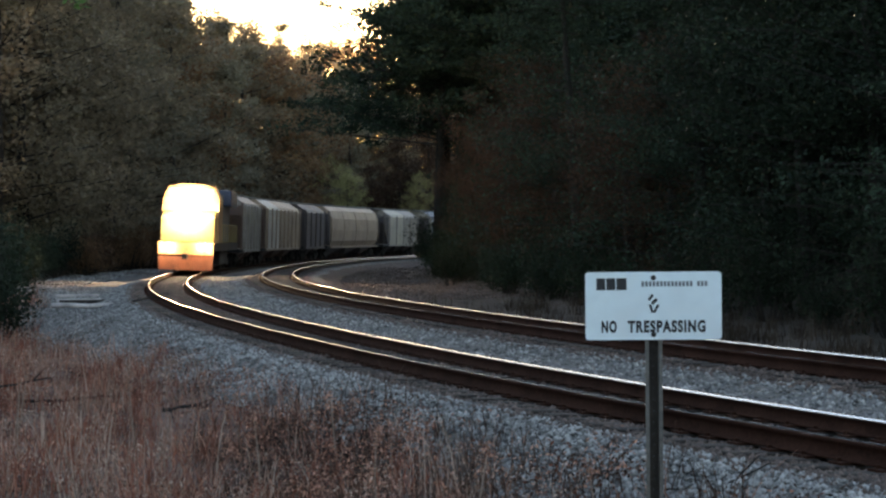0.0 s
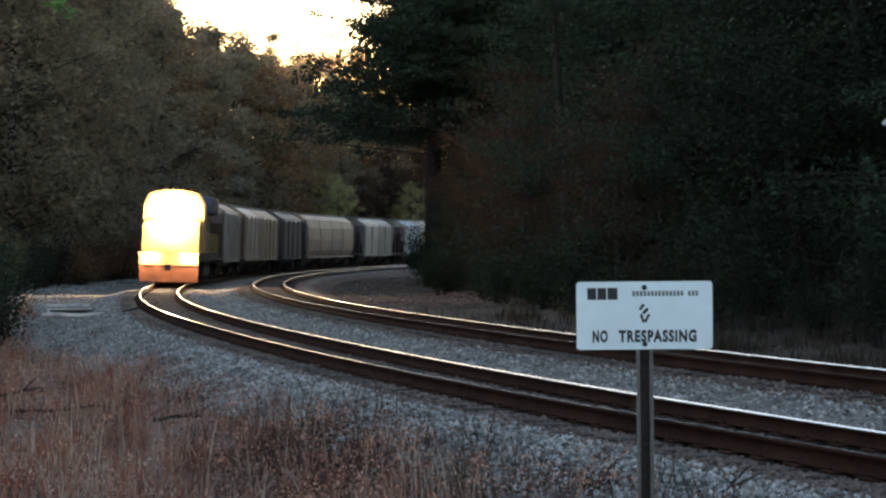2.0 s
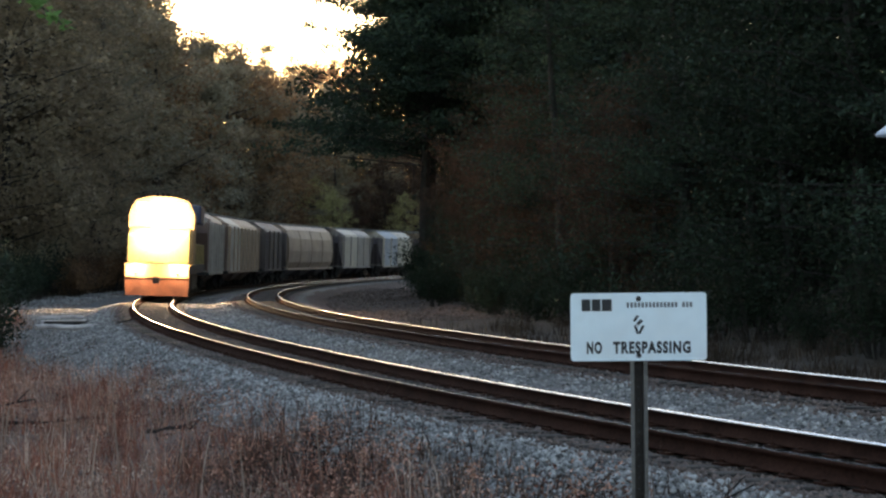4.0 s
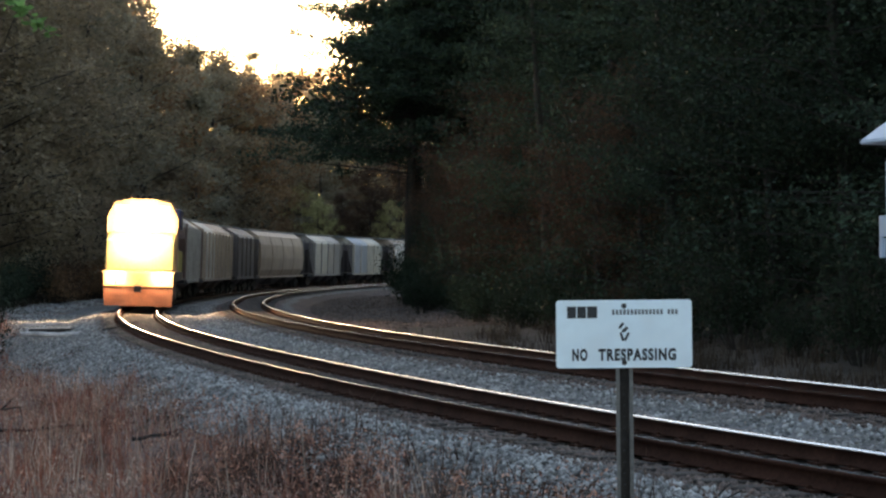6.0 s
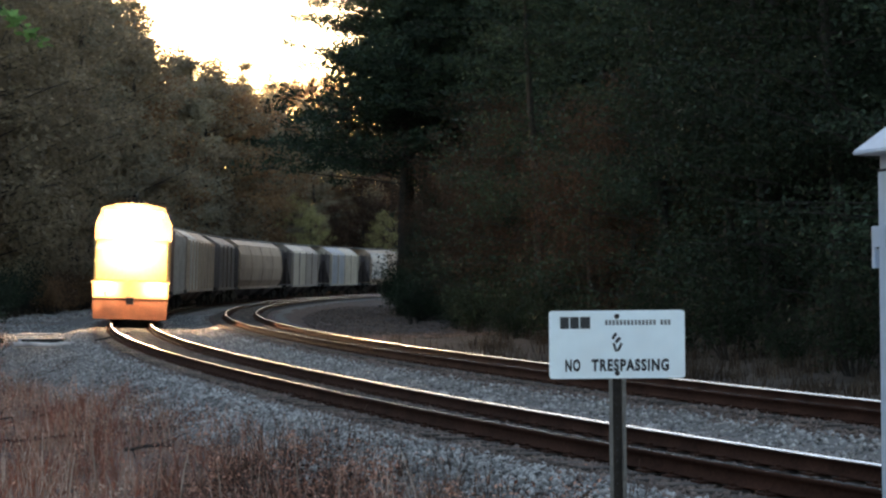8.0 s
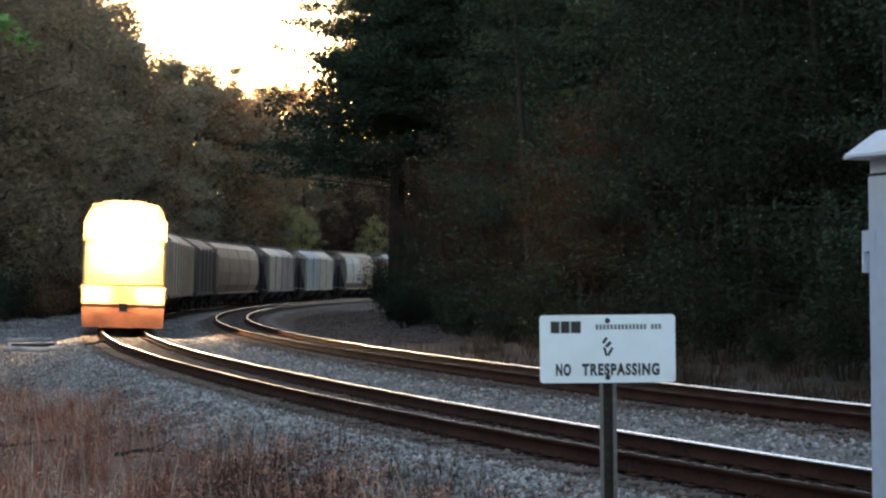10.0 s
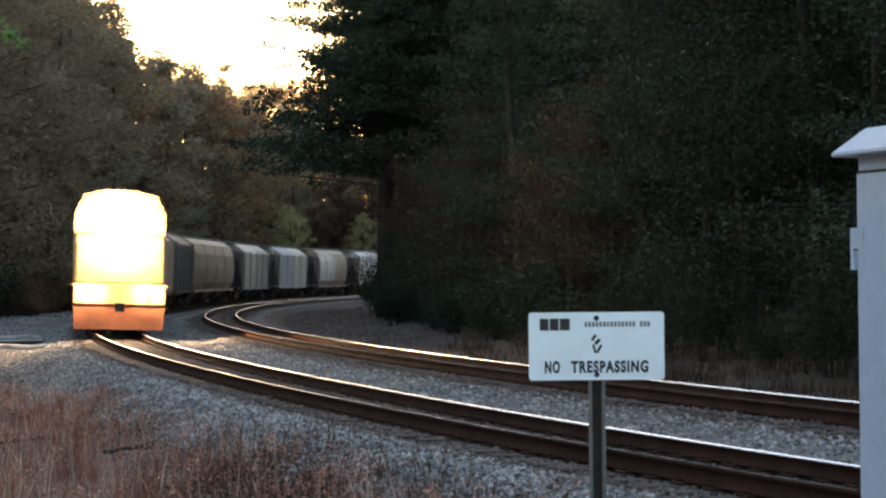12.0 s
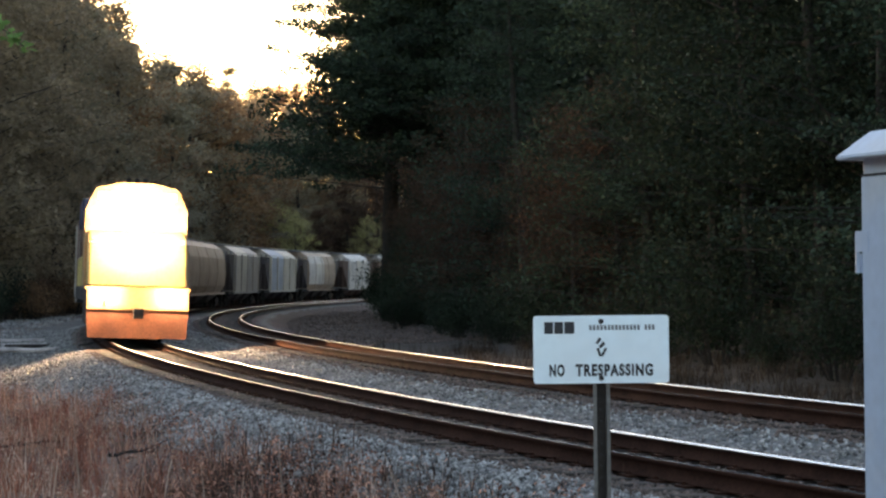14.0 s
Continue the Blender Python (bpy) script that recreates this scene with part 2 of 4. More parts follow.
def ground_sheet():
    xs = np.concatenate([np.linspace(-2500, -60, 24), np.linspace(-55, -20, 50), np.linspace(-19.6, 12, 106), np.linspace(13, 60, 60), np.linspace(66, 2500, 24)])
    ys = np.concatenate([np.linspace(-2500, -30, 20), np.linspace(-25, 8, 40), np.linspace(8.3, 70, 210), np.linspace(71, 260, 130), np.linspace(270, 4000, 24)])
    gx, gy = np.meshgrid(xs, ys)
    gz = ground_z(gx, gy)
    v = np.stack([gx, gy, gz], -1).reshape(-1, 3)
    w = len(xs)
    i = (np.arange(len(ys) - 1)[:, None] * w + np.arange(w - 1)).ravel()
    f = np.stack([i, i + 1, i + w + 1, i + w], 1)
    me = from_arrays("ground", v, f, M_SOIL)
    me.materials.append(M_BALLAST)
    cx, cy = gx[:-1, :-1].ravel() + 0.2, gy[:-1, :-1].ravel() + 0.2
    s, d = across(cx, cy)
    wob = (rolling(cx, cy, 1.7) - 0.5) * 1.3 + (rolling(cx, cy, 0.5) - 0.5) * 0.8
    me.materials.append(M_TRACKBED)
    bed = (d > GAP + 2.2) | (np.abs(d) < 1.5 + 0.3 * wob) | (np.abs(d - GAP) < 1.6 + 0.3 * wob)
    me.materials.append(M_DARK_SOIL)
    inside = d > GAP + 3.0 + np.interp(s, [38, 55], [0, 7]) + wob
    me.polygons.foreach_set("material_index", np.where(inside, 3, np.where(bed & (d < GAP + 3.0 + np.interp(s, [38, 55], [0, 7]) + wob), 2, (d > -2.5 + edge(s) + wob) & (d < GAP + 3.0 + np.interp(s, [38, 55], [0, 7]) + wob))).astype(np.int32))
    me.polygons.foreach_set("use_smooth", np.ones(len(f), bool))
    tagged(new("ground", me), "brown dry soil with a grey ballast bed under two tracks", "ground", kind="structure")


ground_sheet()


# ---------------------------------------------------------------- tracks
RAIL = [(-0.075, -0.172), (0.075, -0.172), (0.07, -0.155), (0.012, -0.135), (0.009, -0.05), (0.034, -0.038), (0.036, -0.012)]
CROWN = [(0.036, -0.012), (0.031, -0.004), (0.02, -0.0006), (0, 0.0), (-0.02, -0.0006), (-0.031, -0.004), (-0.036, -0.012)]
RAIL_REST = [(-0.036, -0.012), (-0.034, -0.038), (-0.009, -0.05), (-0.012, -0.135), (-0.07, -0.155)]


def sweep(outline, s0, s1, step, off, lift, closed):
    """An outline of (across, up) drawn along the line of the tracks."""
    ss = np.arange(s0, s1 + step, step)
    h, x, y = np.interp(ss, S, HEAD), np.interp(ss, S, LX), np.interp(ss, S, LY)
    o = np.array(outline)
    d = off + o[:, 0]
    v = np.stack([x[:, None] + d * np.cos(h)[:, None], y[:, None] - d * np.sin(h)[:, None], np.broadcast_to(lift + o[:, 1], (len(ss), len(o)))], -1)
    n = len(o)
    k = n if closed else n - 1
    i = (np.arange(len(ss) - 1)[:, None] * n + np.arange(k)).ravel()
    j = (np.arange(len(ss) - 1)[:, None] * n + (np.arange(k) + 1) % n).ravel()
    return v.reshape(-1, 3), np.stack([i, j, j + n, i + n], 1)


def tie_mesh():
    bm = soft_box(-1.3, 1.3, -0.115, 0.115, -0.18, 0.0, 0.012, 1)
    me = bpy.data.meshes.new("tie")
    bm.to_mesh(me)
    bm.free()
    me.materials.append(M_TIE)
    return me


def plate_mesh():
    bm = bmesh.new()
    box(bm, -0.17, 0.17, -0.09, 0.09, 0.0, 0.022)
    for x, y in ((-0.1, 0.05), (0.1, -0.05)):
        box(bm, x - 0.02, x + 0.02, y - 0.014, y + 0.014, 0.02, 0.05)
    me = bpy.data.meshes.new("tie_plate")
    bm.to_mesh(me)
    bm.free()
    me.materials.append(M_RAILSIDE)
    return me


TIE, PLATE = tie_mesh(), plate_mesh()


def track(mid, label):
    t = empty("railway_track", pose(0, 0, 0), label, "railway track", "railway tracks")
    for off, lift in ((mid - HALF, CANT), (mid + HALF, 0.0)):
        # the wheel flanges keep the gauge corner bright; the field corner is rusty
        outer = off < mid
        bright = CROWN[:5] if outer else CROWN + [(-0.0355, -0.028)]
        rest = CROWN[4:] + RAIL_REST[1:] if outer else [(-0.0355, -0.028)] + RAIL_REST[1:]
        v, f = sweep(rest + RAIL[:2], -60, 330, 1.0, off, lift, False)
        v1, f1 = sweep(RAIL[1:], -60, 330, 1.0, off, lift, False)
        f = np.concatenate([f, f1 + len(v)])
        v = np.concatenate([v, v1])
        r = mesh_part("rail", from_arrays("rail", v, f, M_RAILSIDE), t, "rust-brown steel rail")
        v, f = sweep(bright, -60, 330, 1.0, off, lift, False)
        me = from_arrays("rail_head", v, f, M_RAILTOP)
        me.polygons.foreach_set("use_smooth", np.ones(len(f), bool))
        mesh_part("rail_head", me, r, "polished running surface")
    rr = random.Random(int(mid * 10))
    tilt = math.atan2(CANT, 2 * HALF)
    far_v, far_f = [], []
    base = np.array([v.co[:] for v in TIE.vertices])
    polys = [tuple(p.vertices) for p in TIE.polygons if len(p.vertices) == 4]
    for k in range(int((250 + 30) / 0.52)):
        s = -30 + k * 0.52
        x, y, h = spot(s, mid)
        m = pose(x, y, CANT / 2 - 0.196, 0, math.degrees(tilt), -math.degrees(h) + rr.uniform(-1, 1))
        if s < 80:
            ob = mesh_part("tie", TIE, t)
            ob.matrix_basis = m
            for side in (-HALF, HALF):
                p = mesh_part("tie_plate", PLATE, ob)
                p.matrix_basis = pose(side, 0, 0.0)
        else:
            vv = base @ np.array(m.to_3x3()).T + np.array(m.translation)
            far_f += [[i + len(base) * (len(far_v)) for i in q] for q in polys]
            far_v.append(vv)
    ob = mesh_part("far_ties", from_arrays("far_ties", np.concatenate(far_v), far_f, M_TIE), t)
    tagged(ob, "dark wooden ties further along the bend", kind="stuff")


track(0.0, "curving railway track with shiny rails on dark wooden ties")
track(GAP, "inner railway track of the bend, rusty rails with bright heads")


# ---------------------------------------------------------------- trees
def leaf_quads(rs, centres, normals_up, size, flat=0.5):
    """One small bent leaf or needle tuft at each centre."""
    n = len(centres)
    a = rs.randn(n, 3)
    a[:, 2] *= flat
    a /= np.linalg.norm(a, axis=1)[:, None]
    b = np.cross(a, rs.randn(n, 3))
    b /= np.linalg.norm(b, axis=1)[:, None]
    sz = (size * rs.uniform(0.6, 1.4, n))[:, None]
    v = np.stack([centres - a * sz, centres + b * sz * 0.45, centres + a * sz, centres - b * sz * 0.45], 1).reshape(-1, 3)
    return v, np.arange(4 * n).reshape(-1, 4)


def trunk_mesh(name, height, r, limbs, rs):
    bm = bmesh.new()
    p, n = Vector((0, 0, -0.4)), 6
    lean = Vector((rs.uniform(-0.04, 0.04), rs.uniform(-0.04, 0.04), 1))
    for i in range(n):
        q = p + lean * ((height + 0.4) / n) + Vector((rs.uniform(-0.1, 0.1), rs.uniform(-0.1, 0.1), 0))
        rod(bm, p, q, r * (1 - 0.85 * i / n), r * (1 - 0.85 * (i + 1) / n), 8)
        p = q
    for a, b, w in limbs:
        rod(bm, a, b, w, w * 0.3, 5)
    me = bpy.data.meshes.new(name)
    bm.to_mesh(me)
    bm.free()
    me.materials.append(M_BARK)
    return me


def tree(name, kind, height, spread, leaves, leaf, mat, seed, label, low=0.3, clumps=60, tuft=1.0):
    """A trunk with limbs and a crown of small leaves gathered in clumps at the limbs' ends."""
    rs = np.random.RandomState(seed)
    limbs, cl, rad = [], [], []
    for i in range(clumps):
        u = rs.uniform(0, 1) ** 0.85
        z = height * (low + (1 - low) * u)
        if kind == "pine":
            reach = spread * (1.08 - u) ** 0.75 * rs.uniform(0.45, 1.1)
            end_z = z - reach * rs.uniform(0.0, 0.22)
        else:
            reach = spread * math.sqrt(max(0.05, 1 - (1.7 * u - 0.7) ** 2)) * rs.uniform(0.4, 1.1)
            end_z = z + reach * rs.uniform(-0.15, 0.35)
        a = rs.uniform(0, 2 * math.pi)
        end = np.array([reach * math.cos(a), reach * math.sin(a), min(end_z, height)])
        start = np.array([0, 0, max(0.3, z - reach * 0.25)])
        if i % 2 == 0:
            limbs.append((tuple(start), tuple(end), 0.002 * height + 0.01))
        for f in ((1.0, 0.72, 0.42) if kind == "pine" else (1.0, 0.6)):
            cl.append(start + (end - start) * f + rs.randn(3) * 0.15)
            rad.append((0.32 + 0.1 * spread) * rs.uniform(0.6, 1.25))
    cl, rad = np.array(cl), np.array(rad)
    k = rs.randint(0, len(cl), leaves)
    off = rs.randn(leaves, 3)
    off *= (rs.rand(leaves) ** 0.5 / np.linalg.norm(off, axis=1))[:, None]
    off[:, 2] *= 0.42 if kind == "pine" else 0.7
    v, f = leaf_quads(rs, cl[k] + off * rad[k][:, None] * 1.5 * tuft, None, leaf, 0.6)
    t = empty(name, pose(0, 0, 0), label, "tree")
    mesh_part("trunk", trunk_mesh("trunk", height * 0.96, 0.014 * height + 0.04, limbs, rs), t)
    mesh_part("crown", from_arrays("crown", v, f, mat), t)
    return t


def shrub(name, height, spread, leaves, leaf, mat, seed, label):
    rs = np.random.RandomState(seed)
    t = empty(name, pose(0, 0, 0), label, "shrub")
    bm = bmesh.new()
    tips = []
    for i in range(16):
        a, r = rs.uniform(0, 6.28), spread * rs.uniform(0.2, 1)
        tip = (r * math.cos(a), r * math.sin(a), height * rs.uniform(0.45, 1.0))
        rod(bm, (0.12 * math.cos(a), 0.12 * math.sin(a), -0.2), tip, 0.025, 0.006, 5)
        tips.append(tip)
        tips.append(tuple(0.6 * c for c in tip))
    part("branchwork", bm, M_BARK, t)
    tips = np.array(tips)
    k = rs.randint(0, len(tips), leaves)
    v, f = leaf_quads(rs, tips[k] + rs.randn(leaves, 3) * np.array([0.26, 0.26, 0.2]) * spread, None, leaf, 0.8)
    v[:, 2] = np.maximum(v[:, 2], -0.1)
    mesh_part("foliage", from_arrays("foliage", v, f, mat), t)
    return t


def plant(proto, x, y, turn, size, sink=0.05):
    z = float(ground_z(np.array([x]), np.array([y]))[0])
    return copy_thing(proto, pose(x, y, z - sink, 0, 0, turn) @ Matrix.Diagonal((size, size, size, 1)))


def woods():
    rr = random.Random(11)
    near_pine = [tree("pine_tree", "pine", 13, 4.4, 26000, 0.062, M_PINE_SHADE, 21 + i, "tall pine with low boughs at the wood's edge, green darkened for shade", 0.15, 100) for i in range(3)]
    near_leaf = [tree("oak_tree", "oak", 12, 4.6, 22000, 0.062, m, 31 + i, lab, 0.1, 90) for i, (m, lab) in enumerate(((M_LEAF_SHADE, "broadleaf tree at the wood's edge, green darkened for shade"), (M_RED, "broadleaf tree with dull rust-red autumn leaves")))]
    far_pine = [tree("pine_tree", "pine", 17, 3.7, 6000, 0.19, M_PINE_SHADE, 41 + i, "tall green pine in the wood beside the railway", 0.12, 70) for i in range(3)]
    # outer-wood crowns carry the haze in their leaf colour
    haze_pine = [tree("pine_tree", "pine", 17, 3.7, 12000, 0.13, M_HAZEPINE, 81 + i, "tall pine on the outer side of the bend, its green paled for haze", 0.12, 70) for i in range(2)]
    mid_tree = [tree("pine_tree", "pine", 17, 3.8, 18000, 0.1, M_HAZEPINE, 85, "tall pine on the outer side of the bend, its green paled for haze", 0.08, 90), tree("oak_tree", "oak", 16, 4.6, 18000, 0.1, M_HAZE_OLIVE, 86, "olive broadleaf tree beside the railway, paled for haze", 0.08, 95)]
    far_leaf = [tree("oak_tree", "oak", 16, 4.4, 11000, 0.13, m, 51 + i, lab, 0.12, 75) for i, (m, lab) in enumerate(((M_LEAF_SHADE, "broadleaf tree in the wood beside the railway, green darkened for shade"), (M_AUTUMN, "broadleaf tree turning yellow-brown in autumn"), (M_HAZE_OLIVE, "olive broadleaf tree beside the railway, paled for haze"), (M_YELLOW, "pale yellow-green broadleaf tree beyond the railway"), (M_RED, "broadleaf tree with rust-red leaves beyond the railway")))]
    tall_pine = [tree("pine_tree", "pine", 25, 9.6, 60000, 0.13, M_PINE_SHADE, 71 + i, "very tall dense pine with drooping boughs", 0.4, 180, 0.7) for i in range(2)]
    shrubs = [shrub("shrub", 2.4, 1.3, 3000, 0.062, m, 61 + i, lab) for i, (m, lab) in enumerate(((M_LEAF_SHADE, "dark green shrub at the wood's edge"), (M_RED, "rust-coloured shrub at the wood's edge"), (M_AUTUMN, "yellowing shrub at the wood's edge")))]
    # inside of the bend: edge row with shrubs before it, then deeper rows
    s = 3.0
    while s < 190:
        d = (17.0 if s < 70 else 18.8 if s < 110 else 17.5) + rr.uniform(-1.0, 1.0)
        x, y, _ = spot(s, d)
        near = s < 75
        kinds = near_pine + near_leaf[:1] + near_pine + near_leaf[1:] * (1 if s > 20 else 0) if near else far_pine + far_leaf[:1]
        # rust crowns stand for autumn leaves and partly for reddish lens flare
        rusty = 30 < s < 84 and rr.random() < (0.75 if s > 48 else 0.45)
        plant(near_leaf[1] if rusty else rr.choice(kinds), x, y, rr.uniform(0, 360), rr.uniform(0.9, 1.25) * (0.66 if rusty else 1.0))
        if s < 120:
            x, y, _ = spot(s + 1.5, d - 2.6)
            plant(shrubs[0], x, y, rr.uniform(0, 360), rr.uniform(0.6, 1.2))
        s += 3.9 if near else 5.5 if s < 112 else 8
    # the row from -50 to 3 is unseen, added for shade and reflections
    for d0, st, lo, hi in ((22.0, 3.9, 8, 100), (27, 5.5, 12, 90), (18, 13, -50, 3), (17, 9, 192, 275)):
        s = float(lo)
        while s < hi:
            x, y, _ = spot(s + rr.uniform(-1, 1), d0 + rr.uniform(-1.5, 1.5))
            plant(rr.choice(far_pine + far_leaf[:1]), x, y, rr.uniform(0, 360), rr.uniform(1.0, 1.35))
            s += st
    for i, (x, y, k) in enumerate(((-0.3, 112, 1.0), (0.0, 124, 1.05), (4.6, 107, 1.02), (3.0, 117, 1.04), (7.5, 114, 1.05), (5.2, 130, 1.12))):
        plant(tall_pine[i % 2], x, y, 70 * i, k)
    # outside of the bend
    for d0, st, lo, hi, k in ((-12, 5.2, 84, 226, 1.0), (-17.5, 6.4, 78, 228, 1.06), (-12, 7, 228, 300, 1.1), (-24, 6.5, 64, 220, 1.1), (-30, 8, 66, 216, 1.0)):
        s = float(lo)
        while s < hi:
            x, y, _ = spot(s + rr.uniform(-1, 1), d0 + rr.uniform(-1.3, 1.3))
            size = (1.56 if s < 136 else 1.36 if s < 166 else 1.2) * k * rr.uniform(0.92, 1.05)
            plant(rr.choice(mid_tree if s < 118 and k < 1.09 else haze_pine + far_leaf[1:3] + far_leaf[2:3]), x, y, rr.uniform(0, 360), size)
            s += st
    s = 26.0
    while s < 215:
        x, y, _ = spot(s, -8.4 + rr.uniform(-1, 0.8))
        plant(rr.choice(shrubs[1:]) if s > 84 else shrubs[0], x, y, rr.uniform(0, 360), rr.uniform(0.7, 1.4) * (1.0 if s < 130 else 1.7))
        s += 3.4 if s < 130 else 5
    for x, y, k, i in ((-10.2, 195, 0.62, 3), (-7.6, 203, 0.66, 4), (-13.5, 188, 0.45, 1), (-4.5, 206, 0.85, 4), (-12.5, 198, 0.72, 3), (-1.0, 212, 1.0, 4), (-8.6, 212, 0.8, 1), (-2.6, 203, 0.6, 3)):
        plant(far_leaf[i], x, y, 40 * k, k)
    # far woods, placed and sized to close sky gaps in the camera's view
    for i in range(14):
        plant(rr.choice(far_leaf[1:3] + haze_pine), -24 + 3.6 * i + rr.uniform(-1, 1), 262 + rr.uniform(-6, 10), rr.uniform(0, 360), rr.uniform(1.12, 1.25))
    # low growth of the inner wood, placed to fit its edge in the camera's view
    for x, y, k in ((2.1, 103, 0.4), (3.4, 99, 0.36), (2.6, 109, 0.45), (3.4, 115, 0.5), (5.4, 96, 0.36), (7.6, 92, 0.36), (3.0, 122, 0.5), (5.6, 118, 0.6)):
        plant(near_pine[int(x * 10) % 3], x - 1.1, y, 90 * x, k)
    for x, y, k in ((1.3, 98, 0.75), (1.5, 103, 0.8), (1.4, 108, 0.85), (1.8, 114, 0.9), (2.6, 94, 0.8)):
        plant(shrubs[0], x - 0.6, y, 50 * y, k)
    for x, y, k in ((0.2, 108, 1.3), (-0.2, 110, 1.35), (0.4, 104, 1.1), (0.9, 100, 1.0), (0.3, 114, 1.4)):
        plant(shrubs[0], x, y, 31 * y, k)
    for x, y, k in ((1.2, 109.5, 0.5), (1.7, 107.5, 0.64)):
        plant(near_pine[2], x, y, 40 * x, k)
    for x, y, k in ((3.0, 105, 0.68), (4.9, 102, 0.78), (6.9, 98, 0.76), (9.4, 90, 0.7), (2.9, 112, 0.8)):
        plant(near_leaf[1], x, y, 70 * x, k)
    for x, y, k in ((-11.2, 45.5, 0.8), (-12.6, 48.5, 1.15), (-13.6, 52.0, 1.2), (-11.9, 42.0, 0.7)):
        plant(shrubs[0], x, y, 50 * k, k)
    for t in near_pine + near_leaf + mid_tree + haze_pine + far_pine + far_leaf + tall_pine + shrubs:
        for o in (*t.children_recursive, t):
            bpy.data.objects.remove(o)


woods()


def overhanging_tree():
    """A small tree at the edge of the weeds; one leafy limb reaches out over them."""
    rs = np.random.RandomState(90)
    x, y = -7.2, 12.4
    z = float(ground_z(np.array([x]), np.array([y]))[0])
    t = empty("maple_tree", pose(x, y, z), "small green maple with a long overhanging limb", "tree")
    tip = np.array([4.76, -0.2, 3.32 - z])
    limbs = [((0, 0, 2.6), (2.4, -0.1, 4.6), 0.05), ((2.4, -0.1, 4.6), (4.0, -0.2, 4.27), 0.03), ((4.0, -0.2, 4.27), tuple(tip), 0.014),
             ((0, 0, 2.2), (-1.4, 0.8, 4.4), 0.05), ((0, 0, 3), (0.4, 1.2, 5.0), 0.05), ((0, 0, 3), (0.5, -1.3, 4.9), 0.05)]
    mesh_part("trunk", trunk_mesh("trunk", 5.0, 0.11, limbs, rs), t)
    c = np.array([(-1.4, 0.8, 4.4), (0.4, 1.2, 5.0), (0.5, -1.3, 4.9), (0, 0, 5.2), (1.2, 0, 4.9), (2.0, 0.0, 4.9)])
    k = rs.randint(0, len(c), 5000)
    v, f = leaf_quads(rs, c[k] + rs.randn(5000, 3) * 0.38, None, 0.06, 0.7)
    mesh_part("crown", from_arrays("crown", v, f, M_FRESH), t)
    u = rs.rand(170)[:, None]
    way = np.array((4.1, -0.2, 4.18)) * (1 - u) + tip * u
    v, f = leaf_quads(rs, way + rs.randn(170, 3) * np.array([0.025, 0.05, 0.022]), None, 0.034, 0.5)
    tagged(mesh_part("leafy_twig", from_arrays("leafy_twig", v, f, M_FRESH), t, "drooping twig with fresh green leaves"), kind="stuff")


overhanging_tree()


# ---------------------------------------------------------------- ballast stones, weeds, timber
def scatter(rs, n, s0, s1, d0, d1, near=0.0):
    """n places beside the line, denser towards s0 when near is above zero."""
    u = rs.rand(n) ** (1 + near)
    s, d = s0 + (s1 - s0) * u, d0 + (d1 - d0) * rs.rand(n)
    if d1 < -1.2 and d0 < -3:
        d = np.where(d < -1.4, d + edge(s) * np.clip((d1 - d) / (d1 - d0) * 1.6 if d1 > -2 else 1.0, 0, 1), d)
    h = np.interp(s, S, HEAD)
    return np.interp(s, S, LX) + d * np.cos(h), np.interp(s, S, LY) - d * np.sin(h), s, d


OCTA = np.array([(1, 0, 0), (-1, 0, 0), (0, 1, 0), (0, -1, 0), (0, 0, 1), (0, 0, -1)], float)
OCTA_F = np.array([(0, 2, 4), (2, 1, 4), (1, 3, 4), (3, 0, 4), (2, 0, 5), (1, 2, 5), (3, 1, 5), (0, 3, 5)])


def stones(label, n, s0, s1, d0, d1, near, mat, seed, ragged=0.0, small=0.018, large=0.042):
    rs = np.random.RandomState(seed)
    x, y, s, d = scatter(rs, n, s0, s1, d0, d1, near)
    if ragged:
        keep = rs.rand(n) > np.clip((d0 + edge(s) + ragged - d) / ragged, 0, 1) * np.clip(0.55 + (rolling(x, y, 1.6) - 0.5) * 2.2, 0, 1) ** 0.5
        x, y = x[keep], y[keep]
        n = len(x)
    z = ground_z(x, y)
    size = rs.uniform(small, large, n)
    v = OCTA[None] * (1 + rs.uniform(-0.35, 0.35, (n, 6, 1))) + rs.uniform(-0.28, 0.28, (n, 6, 3))
    a = rs.uniform(0, 6.28, n)
    c, w = np.cos(a)[:, None], np.sin(a)[:, None]
    v = np.stack([v[..., 0] * c - v[..., 1] * w, v[..., 0] * w + v[..., 1] * c, v[..., 2] * rs.uniform(0.55, 0.95, (n, 1))], -1)
    v = v * size[:, None, None] + np.stack([x, y, z + size * 0.25], -1)[:, None]
    f = (np.arange(n)[:, None, None] * 6 + OCTA_F[None]).reshape(-1, 3)
    tagged(new("ballast_stone", from_arrays("ballast_stone", v.reshape(-1, 3), f, mat)), label, "ballast", kind="stuff")


stones("grey crushed granite ballast on the sloping shoulder", 34000, -13, 62, -3.1, -1.42, 0.55, M_STONE, 5, ragged=0.8)
stones("rust-stained ballast beside the outer rail", 11000, -13, 60, -1.6, -0.8, 0.5, M_RUSTSTONE, 6)
stones("rust-stained ballast between the rails", 5000, -13, 60, -0.66, 0.66, 0.5, M_RUSTSTONE, 7)
stones("grey crushed granite ballast between the tracks", 16000, -14, 75, 1.1, 3.3, 0.5, M_STONE, 8)
stones("rust-stained ballast between the inner rails", 4000, -13, 75, GAP - 0.66, GAP + 0.66, 0.4, M_RUSTSTONE, 12)
